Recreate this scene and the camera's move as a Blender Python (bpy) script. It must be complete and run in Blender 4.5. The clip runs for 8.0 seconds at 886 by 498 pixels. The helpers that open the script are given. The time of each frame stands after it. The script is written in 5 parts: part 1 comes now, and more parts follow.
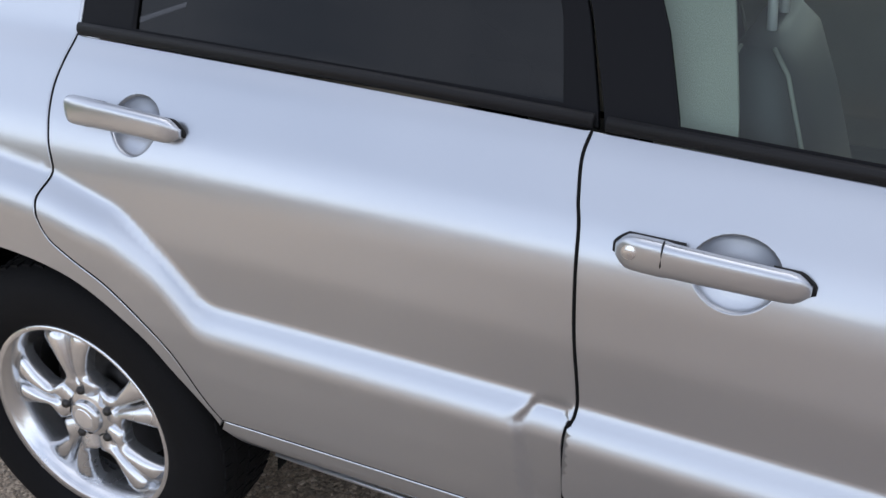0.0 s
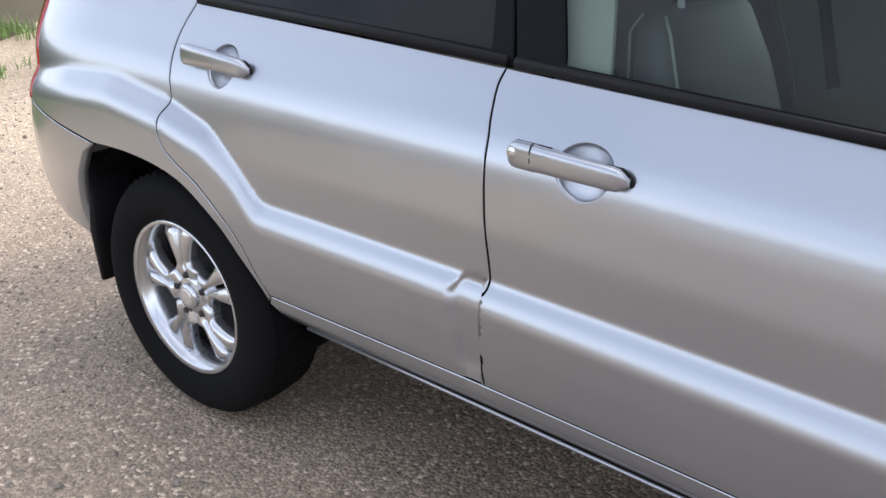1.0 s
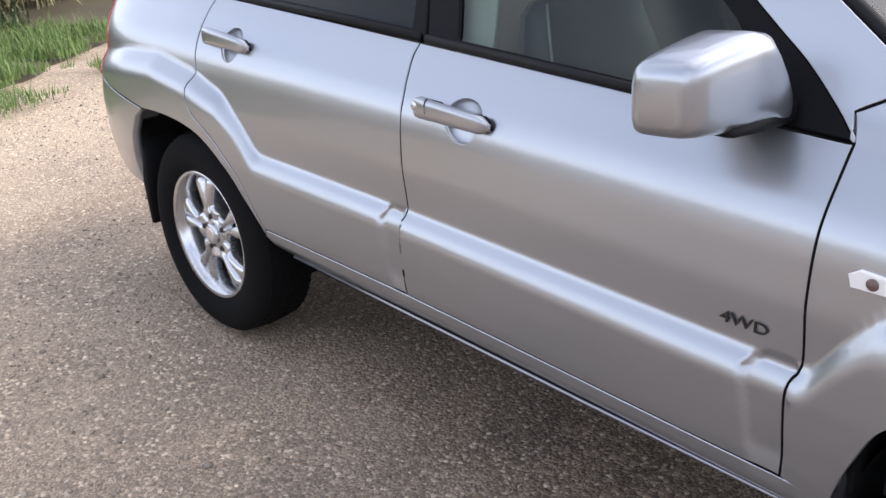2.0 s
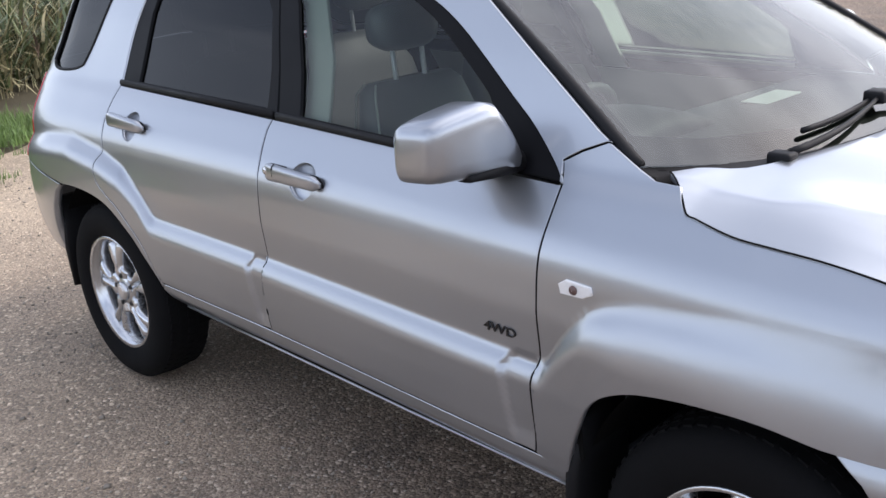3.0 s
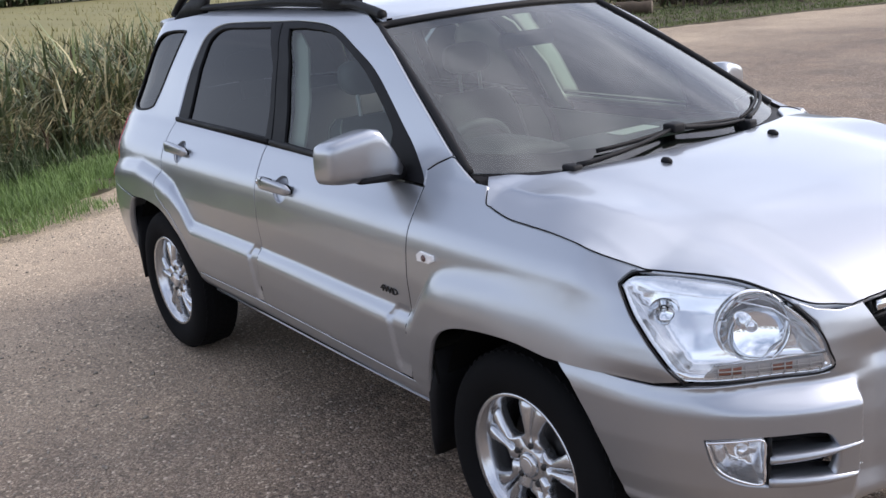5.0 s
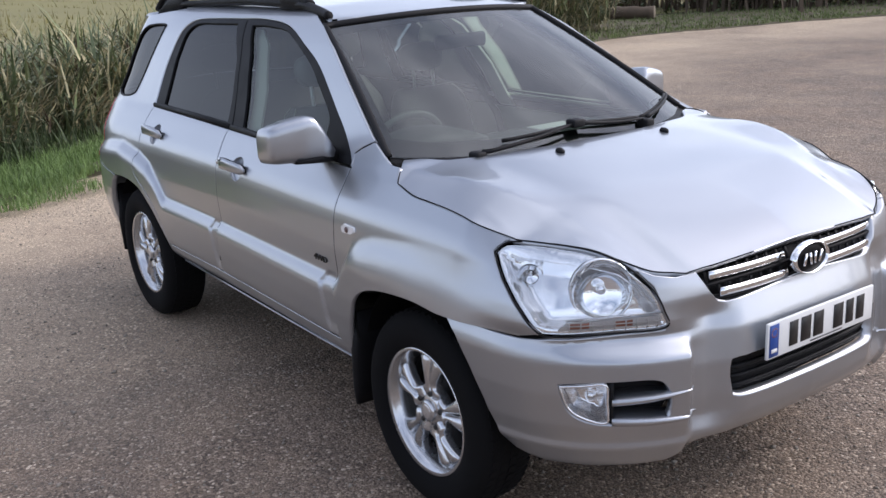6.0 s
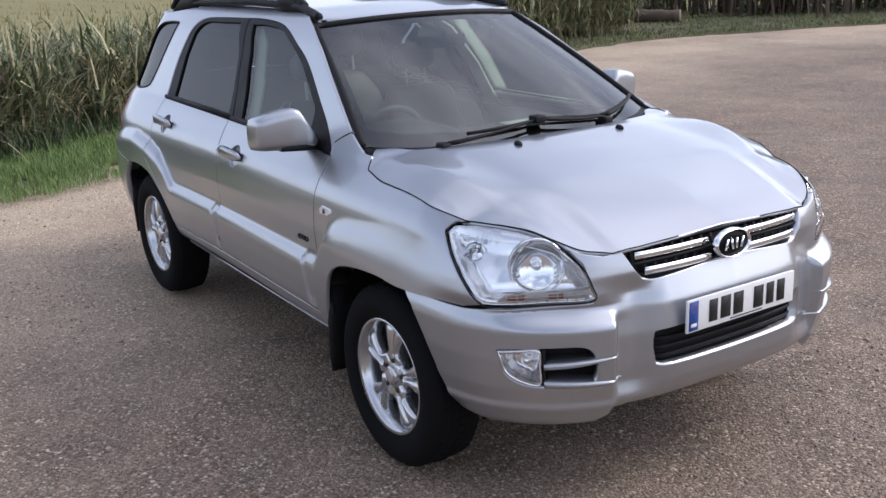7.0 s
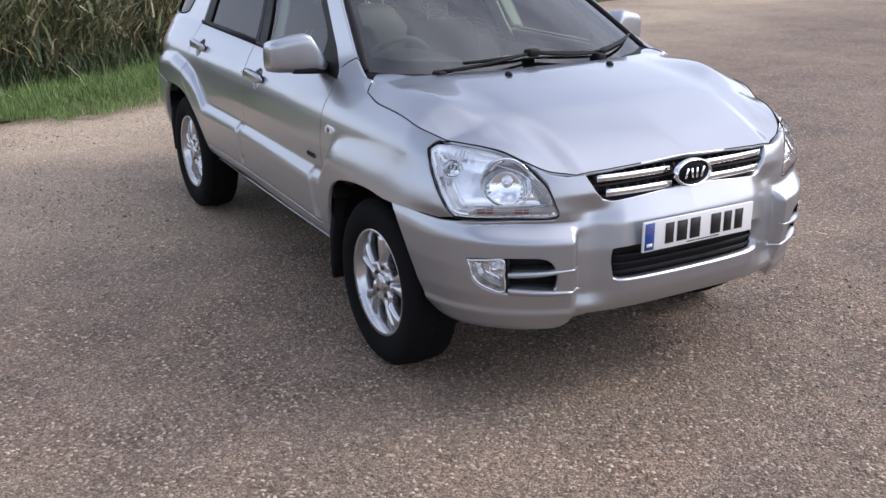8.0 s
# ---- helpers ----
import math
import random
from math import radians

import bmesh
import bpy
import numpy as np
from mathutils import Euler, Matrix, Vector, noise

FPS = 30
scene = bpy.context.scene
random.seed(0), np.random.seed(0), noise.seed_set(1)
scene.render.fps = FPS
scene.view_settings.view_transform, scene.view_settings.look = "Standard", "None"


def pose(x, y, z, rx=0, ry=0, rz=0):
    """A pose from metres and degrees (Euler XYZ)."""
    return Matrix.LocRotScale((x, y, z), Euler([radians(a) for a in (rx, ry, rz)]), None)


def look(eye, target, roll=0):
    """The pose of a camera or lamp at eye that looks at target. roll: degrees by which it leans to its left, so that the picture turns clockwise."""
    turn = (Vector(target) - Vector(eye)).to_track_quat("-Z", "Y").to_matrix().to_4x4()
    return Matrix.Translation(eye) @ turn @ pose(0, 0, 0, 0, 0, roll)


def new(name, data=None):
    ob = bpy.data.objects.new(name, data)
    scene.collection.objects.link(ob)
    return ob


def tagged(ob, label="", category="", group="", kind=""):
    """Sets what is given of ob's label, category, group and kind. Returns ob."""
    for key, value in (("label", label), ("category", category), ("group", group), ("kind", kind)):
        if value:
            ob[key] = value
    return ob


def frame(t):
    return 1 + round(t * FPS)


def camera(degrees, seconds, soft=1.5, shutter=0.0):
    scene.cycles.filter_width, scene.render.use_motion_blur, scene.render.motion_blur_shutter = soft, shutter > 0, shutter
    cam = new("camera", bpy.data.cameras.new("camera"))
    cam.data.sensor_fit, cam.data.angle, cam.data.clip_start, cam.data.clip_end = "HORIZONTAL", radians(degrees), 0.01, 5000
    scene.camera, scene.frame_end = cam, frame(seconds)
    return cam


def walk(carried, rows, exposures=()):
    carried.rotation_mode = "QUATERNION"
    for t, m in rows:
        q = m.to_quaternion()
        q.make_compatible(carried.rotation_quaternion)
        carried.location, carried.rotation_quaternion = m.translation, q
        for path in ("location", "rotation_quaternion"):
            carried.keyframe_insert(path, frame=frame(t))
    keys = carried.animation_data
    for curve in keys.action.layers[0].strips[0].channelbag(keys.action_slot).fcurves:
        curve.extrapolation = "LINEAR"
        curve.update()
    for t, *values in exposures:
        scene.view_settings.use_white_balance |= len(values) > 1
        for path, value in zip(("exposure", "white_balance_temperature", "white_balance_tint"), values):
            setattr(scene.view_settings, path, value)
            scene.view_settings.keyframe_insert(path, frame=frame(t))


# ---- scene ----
cam = camera(47.6, 8.0)
PATH = [
    (0, (0.060, -2.045, 1.626), (-0.698, -0.451, 0.687), 0.1),
    (0.5, (0.446, -2.136, 1.603), (-0.590, -0.736, 0.620), 1.5),
    (1, (0.798, -2.264, 1.59), (-0.384, -0.88, 0.76), -1.1),
    (1.2, (0.935, -2.31, 1.608), (-0.268, -0.92, 0.822), -1.2),
    (2.3, (1.712, -2.373, 1.642), (0.308, -1.198, 0.836), -2.8),
    (2.5, (1.812, -2.378, 1.651), (0.406, -1.191, 0.868), -3.2),
    (3, (2.158, -2.431, 1.705), (0.783, -1.138, 1.044), -3.5),
    (3.5, (2.431, -2.454, 1.736), (1.013, -1.2, 1.089), -3.1),
    (4, (2.759, -2.421, 1.729), (1.243, -1.307, 1.05), -2.9),
    (4.5, (3.037, -2.478, 1.758), (1.478, -1.381, 1.154), -4.0),
    (5, (3.335, -2.546, 1.785), (1.772, -1.43, 1.227), -4.5),
    (5.2, (3.466, -2.555, 1.801), (1.911, -1.432, 1.235), -3.6),
    (6.3, (4.029, -2.565, 1.812), (2.449, -1.47, 1.26), -2.9),
    (6.5, (4.123, -2.589, 1.816), (2.542, -1.49, 1.274), -3.0),
    (7, (4.325, -2.567, 1.836), (2.715, -1.521, 1.278), -2.1),
    (7.5, (4.555, -2.484, 1.816), (2.91, -1.519, 1.213), -0.7),
    (8, (4.771, -2.516, 1.823), (3.126, -1.589, 1.165), -0.4),
]
walk(cam, [(t, look(eye, target, roll)) for t, eye, target, roll in PATH], [(0, .74, 6600, 14), (.5, .68, 6600, 16), (1, .70, 6550, 15), (2.5, .56, 6600, 18), (3.0, .30, 6400, 16), (3.5, -.24, 6150, 18), (4.5, .06, 6350, 17), (6.5, -.10, 6200, 18), (8, -.06, 6250, 19)])

# ---- sky, sun, exposure ----
SUN_UP, SUN_ROUND = 40.0, 64.0     # degrees above the horizon, and from the car's nose towards its far side
world = bpy.data.worlds.new("sky")
scene.world = world
world.use_nodes = True
wn, wl = world.node_tree.nodes, world.node_tree.links
sky = wn.new("ShaderNodeTexSky")
sky.sky_type, sky.sun_disc = "NISHITA", False
sky.sun_elevation, sky.sun_rotation = radians(SUN_UP), radians(90 - SUN_ROUND)
sky.air_density, sky.dust_density = 1.0, 1.6
where = wn.new("ShaderNodeTexCoord")
squash = wn.new("ShaderNodeMapping")
squash.inputs["Scale"].default_value = (1.3, 1.3, 2.4)
cloud = wn.new("ShaderNodeTexNoise")
cloud.inputs["Scale"].default_value, cloud.inputs["Detail"].default_value, cloud.inputs["Roughness"].default_value = 1.5, 6.0, 0.55
ramp = wn.new("ShaderNodeValToRGB")
ramp.color_ramp.elements[0].position, ramp.color_ramp.elements[1].position = 0.32, 0.66
white = wn.new("ShaderNodeMix")
white.data_type = "RGBA"
lit = wn.new("ShaderNodeMix")       # clouds are brighter towards the sun
lit.data_type, lit.blend_type = "RGBA", "ADD"
lit.inputs["Factor"].default_value = 0.62
lit.inputs["A"].default_value = (5.9, 6.25, 6.7, 1)
wl.new(sky.outputs["Color"], lit.inputs["B"])
toward = Vector((math.cos(radians(SUN_ROUND)) * math.cos(radians(SUN_UP)), math.sin(radians(SUN_ROUND)) * math.cos(radians(SUN_UP)), math.sin(radians(SUN_UP))))
near_sun = wn.new("ShaderNodeVectorMath")     # the wide bright veil round a hazy sun
near_sun.operation = "DOT_PRODUCT"
near_sun.inputs[1].default_value = toward
wl.new(where.outputs["Generated"], near_sun.inputs[0])
front = wn.new("ShaderNodeMath")
front.operation = "MAXIMUM"
front.inputs[1].default_value = 0.0
wl.new(near_sun.outputs["Value"], front.inputs[0])
fade = wn.new("ShaderNodeMath")
fade.operation = "POWER"
fade.inputs[1].default_value = 2.2
wl.new(front.outputs[0], fade.inputs[0])
veil = wn.new("ShaderNodeMix")
veil.data_type, veil.blend_type = "RGBA", "ADD"
veil.inputs["B"].default_value = (10.5, 10.4, 9.8, 1)
wl.new(fade.outputs[0], veil.inputs["Factor"])
wl.new(lit.outputs["Result"], veil.inputs["A"])
wl.new(veil.outputs["Result"], white.inputs["B"])
wl.new(where.outputs["Generated"], squash.inputs["Vector"])
wl.new(squash.outputs["Vector"], cloud.inputs["Vector"])
wl.new(cloud.outputs["Fac"], ramp.inputs["Fac"])
height = wn.new("ShaderNodeSeparateXYZ")     # cloud and haze close up towards the horizon
wl.new(where.outputs["Generated"], height.inputs["Vector"])
haze = wn.new("ShaderNodeMapRange")
haze.interpolation_type = "SMOOTHSTEP"
haze.inputs["From Min"].default_value, haze.inputs["From Max"].default_value = 0.10, 0.62
haze.inputs["To Min"].default_value, haze.inputs["To Max"].default_value = 1.0, 0.0
wl.new(height.outputs["Z"], haze.inputs["Value"])
cover = wn.new("ShaderNodeMath")
cover.operation = "MAXIMUM"
wl.new(ramp.outputs["Color"], cover.inputs[0])
wl.new(haze.outputs["Result"], cover.inputs[1])
wl.new(cover.outputs[0], white.inputs["Factor"])
wl.new(sky.outputs["Color"], white.inputs["A"])
wl.new(white.outputs["Result"], wn["Background"].inputs["Color"])
wn["Background"].inputs["Strength"].default_value = 0.15
sun = new("sun", bpy.data.lights.new("sun", "SUN"))
sun.data.energy, sun.data.angle, sun.data.color = 1.4, radians(20), (1.0, 0.94, 0.86)
sun.matrix_world = look(toward * 30, (0, 0, 0))


# ---- materials ----
def material(name, base=(.5, .5, .5), rough=.5, metal=0.0, spread=0.0, scale=8.0, bump=0.0, fine=80.0, coat=0.0, glow=None, fuzz=0.0, island=0.0, spec=.5):
    """A surface with two scales of change: broad patches (scale) in colour and gloss, and fine grain (fine) in relief."""
    m = bpy.data.materials.new(name)
    m.use_nodes = True
    n, l = m.node_tree.nodes, m.node_tree.links
    p = n["Principled BSDF"]
    p.inputs["Base Color"].default_value = (*base, 1)
    p.inputs["Roughness"].default_value, p.inputs["Metallic"].default_value = rough, metal
    p.inputs["Coat Weight"].default_value, p.inputs["Coat Roughness"].default_value = coat, .04
    p.inputs["Specular IOR Level"].default_value = spec
    if glow:
        p.inputs["Emission Color"].default_value, p.inputs["Emission Strength"].default_value = (*glow[:3], 1), glow[3]
    at = n.new("ShaderNodeTexCoord")
    if spread or island:
        a = n.new("ShaderNodeTexNoise")
        a.inputs["Scale"].default_value, a.inputs["Detail"].default_value = scale, 5
        b = n.new("ShaderNodeTexNoise")
        b.inputs["Scale"].default_value = fine
        for t in (a, b):
            l.new(at.outputs["Object"], t.inputs["Vector"])
        add = n.new("ShaderNodeMath")
        add.operation = "MULTIPLY_ADD"
        add.inputs[1].default_value = .5
        l.new(b.outputs["Fac"], add.inputs[0])
        l.new(a.outputs["Fac"], add.inputs[2])
        value = add.outputs[0]
        if island:
            geo = n.new("ShaderNodeNewGeometry")
            mix = n.new("ShaderNodeMath")
            mix.operation = "MULTIPLY_ADD"
            mix.inputs[1].default_value = island
            l.new(geo.outputs["Random Per Island"], mix.inputs[0])
            l.new(value, mix.inputs[2])
            value = mix.outputs[0]
        fit = n.new("ShaderNodeMapRange")
        fit.inputs["From Min"].default_value, fit.inputs["From Max"].default_value = .35, 1.15 + island
        fit.inputs["To Min"].default_value, fit.inputs["To Max"].default_value = 1 - spread, 1 + spread
        l.new(value, fit.inputs["Value"])
        tint = n.new("ShaderNodeMix")
        tint.data_type, tint.blend_type = "RGBA", "MULTIPLY"
        tint.inputs["Factor"].default_value = 1
        tint.inputs["A"].default_value = (*base, 1)
        l.new(fit.outputs["Result"], tint.inputs["B"])
        l.new(tint.outputs["Result"], p.inputs["Base Color"])
        gloss = n.new("ShaderNodeMapRange")
        gloss.inputs["To Min"].default_value, gloss.inputs["To Max"].default_value = max(rough - .12 * (spread > 0), .02), min(rough + .12, 1)
        l.new(a.outputs["Fac"], gloss.inputs["Value"])
        l.new(gloss.outputs["Result"], p.inputs["Roughness"])
    if bump:
        g = n.new("ShaderNodeTexNoise")
        g.inputs["Scale"].default_value, g.inputs["Detail"].default_value = fine, 3
        l.new(at.outputs["Object"], g.inputs["Vector"])
        d = n.new("ShaderNodeBump")
        d.inputs["Strength"].default_value, d.inputs["Distance"].default_value = bump, .004
        l.new(g.outputs["Fac"], d.inputs["Height"])
        l.new(d.outputs["Normal"], p.inputs["Normal"])
    if fuzz:
        p.inputs["Sheen Weight"].default_value = fuzz
    return m


def glass(name, tint, rough=.0, mirror=1.5):
    """Thin glass: what lies behind shows through the tint, and the sky mirrors on it by Fresnel."""
    m = bpy.data.materials.new(name)
    m.use_nodes = True
    n, l = m.node_tree.nodes, m.node_tree.links
    n.remove(n["Principled BSDF"])
    clear, gloss, mix, edge = n.new("ShaderNodeBsdfTransparent"), n.new("ShaderNodeBsdfGlossy"), n.new("ShaderNodeMixShader"), n.new("ShaderNodeFresnel")
    clear.inputs["Color"].default_value = (*tint, 1)
    gloss.inputs["Roughness"].default_value = rough
    edge.inputs["IOR"].default_value = mirror
    l.new(edge.outputs["Fac"], mix.inputs["Fac"])
    l.new(clear.outputs["BSDF"], mix.inputs[1])
    l.new(gloss.outputs["BSDF"], mix.inputs[2])
    l.new(mix.outputs["Shader"], n["Material Output"].inputs["Surface"])
    return m


def ground_material():
    """Worn road planings: pale and dark chips in a brown binder, broad dry and dusty patches."""
    m = bpy.data.materials.new("chippings")
    m.use_nodes = True
    n, l = m.node_tree.nodes, m.node_tree.links
    p = n["Principled BSDF"]
    at = n.new("ShaderNodeTexCoord")

    def tex(kind, scale, **more):
        t = n.new(kind)
        t.inputs["Scale"].default_value = scale
        for k, v in more.items():
            t.inputs[k].default_value = v
        l.new(at.outputs["Object"], t.inputs["Vector"])
        return t

    def ramp(source, *stops):
        r = n.new("ShaderNodeValToRGB")
        e = r.color_ramp.elements
        while len(e) < len(stops):
            e.new(.5)
        for s, (w, c) in zip(e, stops):
            s.position, s.color = w, (*c, 1)
        l.new(source, r.inputs["Fac"])
        return r.outputs["Color"]

    def mix(kind, fac, a, b):
        x = n.new("ShaderNodeMix")
        x.data_type, x.blend_type = "RGBA", kind
        for socket, v in ((x.inputs["Factor"], fac), (x.inputs["A"], a), (x.inputs["B"], b)):
            if isinstance(v, (int, float)):
                socket.default_value = v
            elif isinstance(v, tuple):
                socket.default_value = (*v, 1)
            else:
                l.new(v, socket)
        return x.outputs["Result"]

    chips = tex("ShaderNodeTexVoronoi", 90, Randomness=1.0)
    grit = tex("ShaderNodeTexVoronoi", 210, Randomness=1.0)
    patch = tex("ShaderNodeTexNoise", .55, Detail=5.0, Roughness=.6)
    blot = tex("ShaderNodeTexNoise", 3.2, Detail=4.0)
    shade = n.new("ShaderNodeSeparateColor")
    l.new(chips.outputs["Color"], shade.inputs["Color"])
    shade2 = n.new("ShaderNodeSeparateColor")
    l.new(grit.outputs["Color"], shade2.inputs["Color"])
    stone = ramp(shade.outputs["Red"], (0, (.040, .033, .027)), (.3, (.092, .074, .060)), (.66, (.165, .133, .107)), (.88, (.26, .215, .175)), (.96, (.44, .385, .32)), (1.0, (.62, .57, .50)))
    fine = ramp(shade2.outputs["Green"], (0, (.05, .040, .034)), (.6, (.175, .139, .115)), (1.0, (.46, .40, .33)))
    pick = ramp(blot.outputs["Fac"], (.35, (.2, .2, .2)), (.65, (.7, .7, .7)))
    both = mix("MIX", pick, stone, fine)
    broad = ramp(patch.outputs["Fac"], (.30, (1.02, .98, .95)), (.5, (1.2, 1.13, 1.06)), (.72, (1.42, 1.30, 1.18)))
    drift = tex("ShaderNodeTexNoise", 1.7, Detail=7.0, Roughness=.65)
    tone = ramp(drift.outputs["Fac"], (.34, (.84, .84, .86)), (.5, (1.0, .98, .96)), (.66, (1.16, 1.11, 1.05)))
    worn = mix("MULTIPLY", 1.0, mix("MULTIPLY", 1.0, both, broad), tone)
    # verge sand and the brighter sunlit ground, both painted as one pale colour
    sand_light = n.new("ShaderNodeAttribute")
    sand_light.attribute_name = "sand_light"
    paled = n.new("ShaderNodeMath")
    paled.operation, paled.use_clamp = "MULTIPLY", True
    l.new(sand_light.outputs["Fac"], paled.inputs[0])
    l.new(ramp(patch.outputs["Fac"], (.25, (.35, .35, .35)), (.6, (1, 1, 1))), paled.inputs[1])
    l.new(mix("MIX", paled.outputs[0], worn, mix("MULTIPLY", .84, (1.5, 1.30, 1.02), both)), p.inputs["Base Color"])
    p.inputs["Roughness"].default_value = .82
    p.inputs["Specular IOR Level"].default_value = .35
    high = n.new("ShaderNodeMath")
    high.operation = "MULTIPLY_ADD"
    high.inputs[1].default_value = -1
    l.new(chips.outputs["Distance"], high.inputs[0])
    l.new(shade.outputs["Green"], high.inputs[2])
    d = n.new("ShaderNodeBump")
    d.inputs["Strength"].default_value, d.inputs["Distance"].default_value = .8, .007
    l.new(high.outputs[0], d.inputs["Height"])
    l.new(d.outputs["Normal"], p.inputs["Normal"])
    return m


PAINT = material("silver_paint", (.408, .428, .461), .33, .88, .03, 1.2, .03, 900, coat=.9)
BLACK = material("black_plastic", (.008, .008, .009), .55, 0, .25, 12, .15, 400, spec=.2)
GLOSS_BLACK = material("black_gloss_trim", (.004, .004, .005), .42, 0, .1, 9, spec=.1)
RUBBER = material("tyre_rubber", (.006, .006, .0065), .85, 0, .25, 14, .25, 300, spec=.12)
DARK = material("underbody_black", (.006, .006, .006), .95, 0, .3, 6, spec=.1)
ALLOY = material("alloy_silver", (.60, .61, .63), .24, .9, .04, 10, .02, 500, coat=.6)
LAMP_SILVER = material("lamp_silver", (.92, .92, .93), .20, .88, .03, 20)
LAMP_BEZEL = material("lamp_bezel_satin", (.92, .93, .94), .13, .8, .03, 20)
REFLECTOR = material("lamp_reflector", (.93, .94, .95), .04, 1.0)
CHROME = material("chrome", (.86, .87, .88), .06, 1.0)
POST = material("bright_steel", (.95, .95, .95), .4, .15)
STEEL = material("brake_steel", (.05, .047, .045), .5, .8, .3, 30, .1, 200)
RED = material("tail_lamp_red", (.42, .012, .01), .12, 0, .05, 10, coat=1)
AMBER = material("amber_reflector", (.25, .085, .05), .2, 0, .1, 30, coat=1)
LENS_WHITE = material("clear_lens_plastic", (.50, .47, .45), .2, 0, .06, 60, .3, 180, coat=1)
INDICATOR = material("indicator_lens", (.80, .78, .76), .2, 0, .06, 60, coat=1)
INDICATOR_BULB = material("indicator_bulb_brown", (.14, .085, .075), .3, 0, .1, 60)
PLATE = material("plate_white", (.74, .75, .74), .35, 0, .04, 10)
PLATE_INK = material("plate_black", (.012, .012, .013), .4)
PLATE_BLUE = material("plate_blue", (.015, .06, .27), .35)
TRIM_PALE = material("pale_grey_trim", (.50, .52, .45), .7, 0, .08, 8, .1, 300)
LEATHER = material("grey_seat_leather", (.125, .132, .128), .5, 0, .08, 7, .04, 220)
DASH = material("dark_grey_dashboard", (.06, .063, .066), .6, 0, .1, 9, .2, 350)
PAPER = material("white_paper", (.75, .76, .74), .8)
SCREEN_GLASS = glass("windscreen_glass", (.62, .77, .68), .0, 1.98)
SIDE_GLASS = glass("side_window_glass", (.58, .66, .63), .0, 1.42)
TINT_GLASS = glass("tinted_privacy_glass", (.05, .05, .054), .0, 1.39)
LAMP_GLASS = glass("lamp_cover_glass", (.95, .96, .97))
GROUND = ground_material()
CHIP = material("loose_stone_chip", (.27, .235, .195), .85, 0, .45, 3, island=2.2)
SOIL = material("verge_soil", (.075, .062, .035), .95, 0, .4, 1.5, .8, 40)
GRASS = material("grass_green", (.125, .205, .042), .6, 0, .35, .8, fuzz=.2, island=.6)
FAR_GRASS = material("dull_grass", (.115, .15, .045), .7, 0, .4, .5, island=.7)
DRY_GRASS = material("dry_meadow_grass", (.185, .165, .058), .85, 0, .35, .12, island=.6)
REED_GREEN = material("reed_leaf_green", (.135, .165, .058), .6, 0, .5, .7, fuzz=.2, island=.9)
REED_DARK = material("reed_leaf_dark", (.06, .085, .035), .6, 0, .5, .9, island=.9)
REED_STRAW = material("reed_straw", (.40, .35, .20), .7, 0, .35, .9, island=.7)
REED_HEAD = material("reed_plume_brown", (.10, .065, .042), .9, 0, .3, 3, island=.6)
LEAF = material("hedge_leaf", (.06, .085, .03), .6, 0, .45, .6, island=.8)
BARK = material("bark_brown", (.085, .062, .042), .9, 0, .35, 7, .7, 60)
WOOD = material("weathered_wood", (.24, .2, .15), .85, 0, .3, 6, .5, 90)


# ---- the car's body shape ----
# x runs to the nose, the driver's side is at negative y; u is the way along the waist from the nose's middle, z the height
def curve(points, n=16):
    """A smooth line through the points (Catmull-Rom)."""
    p = np.array(points, float)
    q = np.vstack([2 * p[0] - p[1], p, 2 * p[-1] - p[-2]])
    s = (np.arange(n) / n)[:, None]
    rows = [0.5 * (2 * b + (c - a) * s + (2 * a - 5 * b + 4 * c - d) * s ** 2 + (3 * b - a - 3 * c + d) * s ** 3) for a, b, c, d in zip(q, q[1:], q[2:], q[3:])]
    return np.vstack(rows + [p[-1:]])


def table(rows, sigma=0.008):
    """A softened line through (where, value) rows, as a function."""
    at, value = np.array(rows, float).T
    grid = np.arange(at[0] - 0.1, at[-1] + 0.1, 0.002)
    k = np.exp(-0.5 * (np.arange(-40, 41) * 0.002 / sigma) ** 2)
    soft = np.convolve(np.pad(np.interp(grid, at, value), 40, mode="edge"), k / k.sum(), mode="valid")
    return lambda w: np.interp(w, grid, soft)


def ease(a, b, w):
    s = np.clip((np.asarray(w, float) - a) / (b - a), 0, 1)
    return s * s * (3 - 2 * s)


PLAN = curve([(2.19, 0), (2.182, -.25), (2.15, -.45), (2.075, -.635), (1.94, -.79), (1.76, -.876), (1.5, -.908), (1.1, -.912), (.6, -.905), (-.3, -.885),
              (-1.1, -.89), (-1.5, -.895), (-1.8, -.888), (-2.01, -.835), (-2.11, -.72), (-2.165, -.4), (-2.18, 0)], 40)
RUN = np.r_[0, np.cumsum(np.hypot(*np.diff(PLAN, axis=0).T))]
ALONG = np.gradient(PLAN, RUN, axis=0)
ALONG /= np.hypot(*ALONG.T)[:, None]
SKIN = table([(.6, -.026), (.72, -.024), (.82, -.020), (.92, -.027), (.96, -.034), (1.0, -.052), (1.05, -.083), (1.10, -.113), (1.13, -.137), (1.2, -.167),
              (1.35, -.228), (1.5, -.295), (1.56, -.333), (1.60, -.375), (1.64, -.45)], .012)
LOWER = table([(.28, -.13), (.36, -.075), (.40, -.05), (.43, -.022), (.45, -.016), (.5, -.006), (.58, .002), (.66, .007), (1.2, .007)], .006)
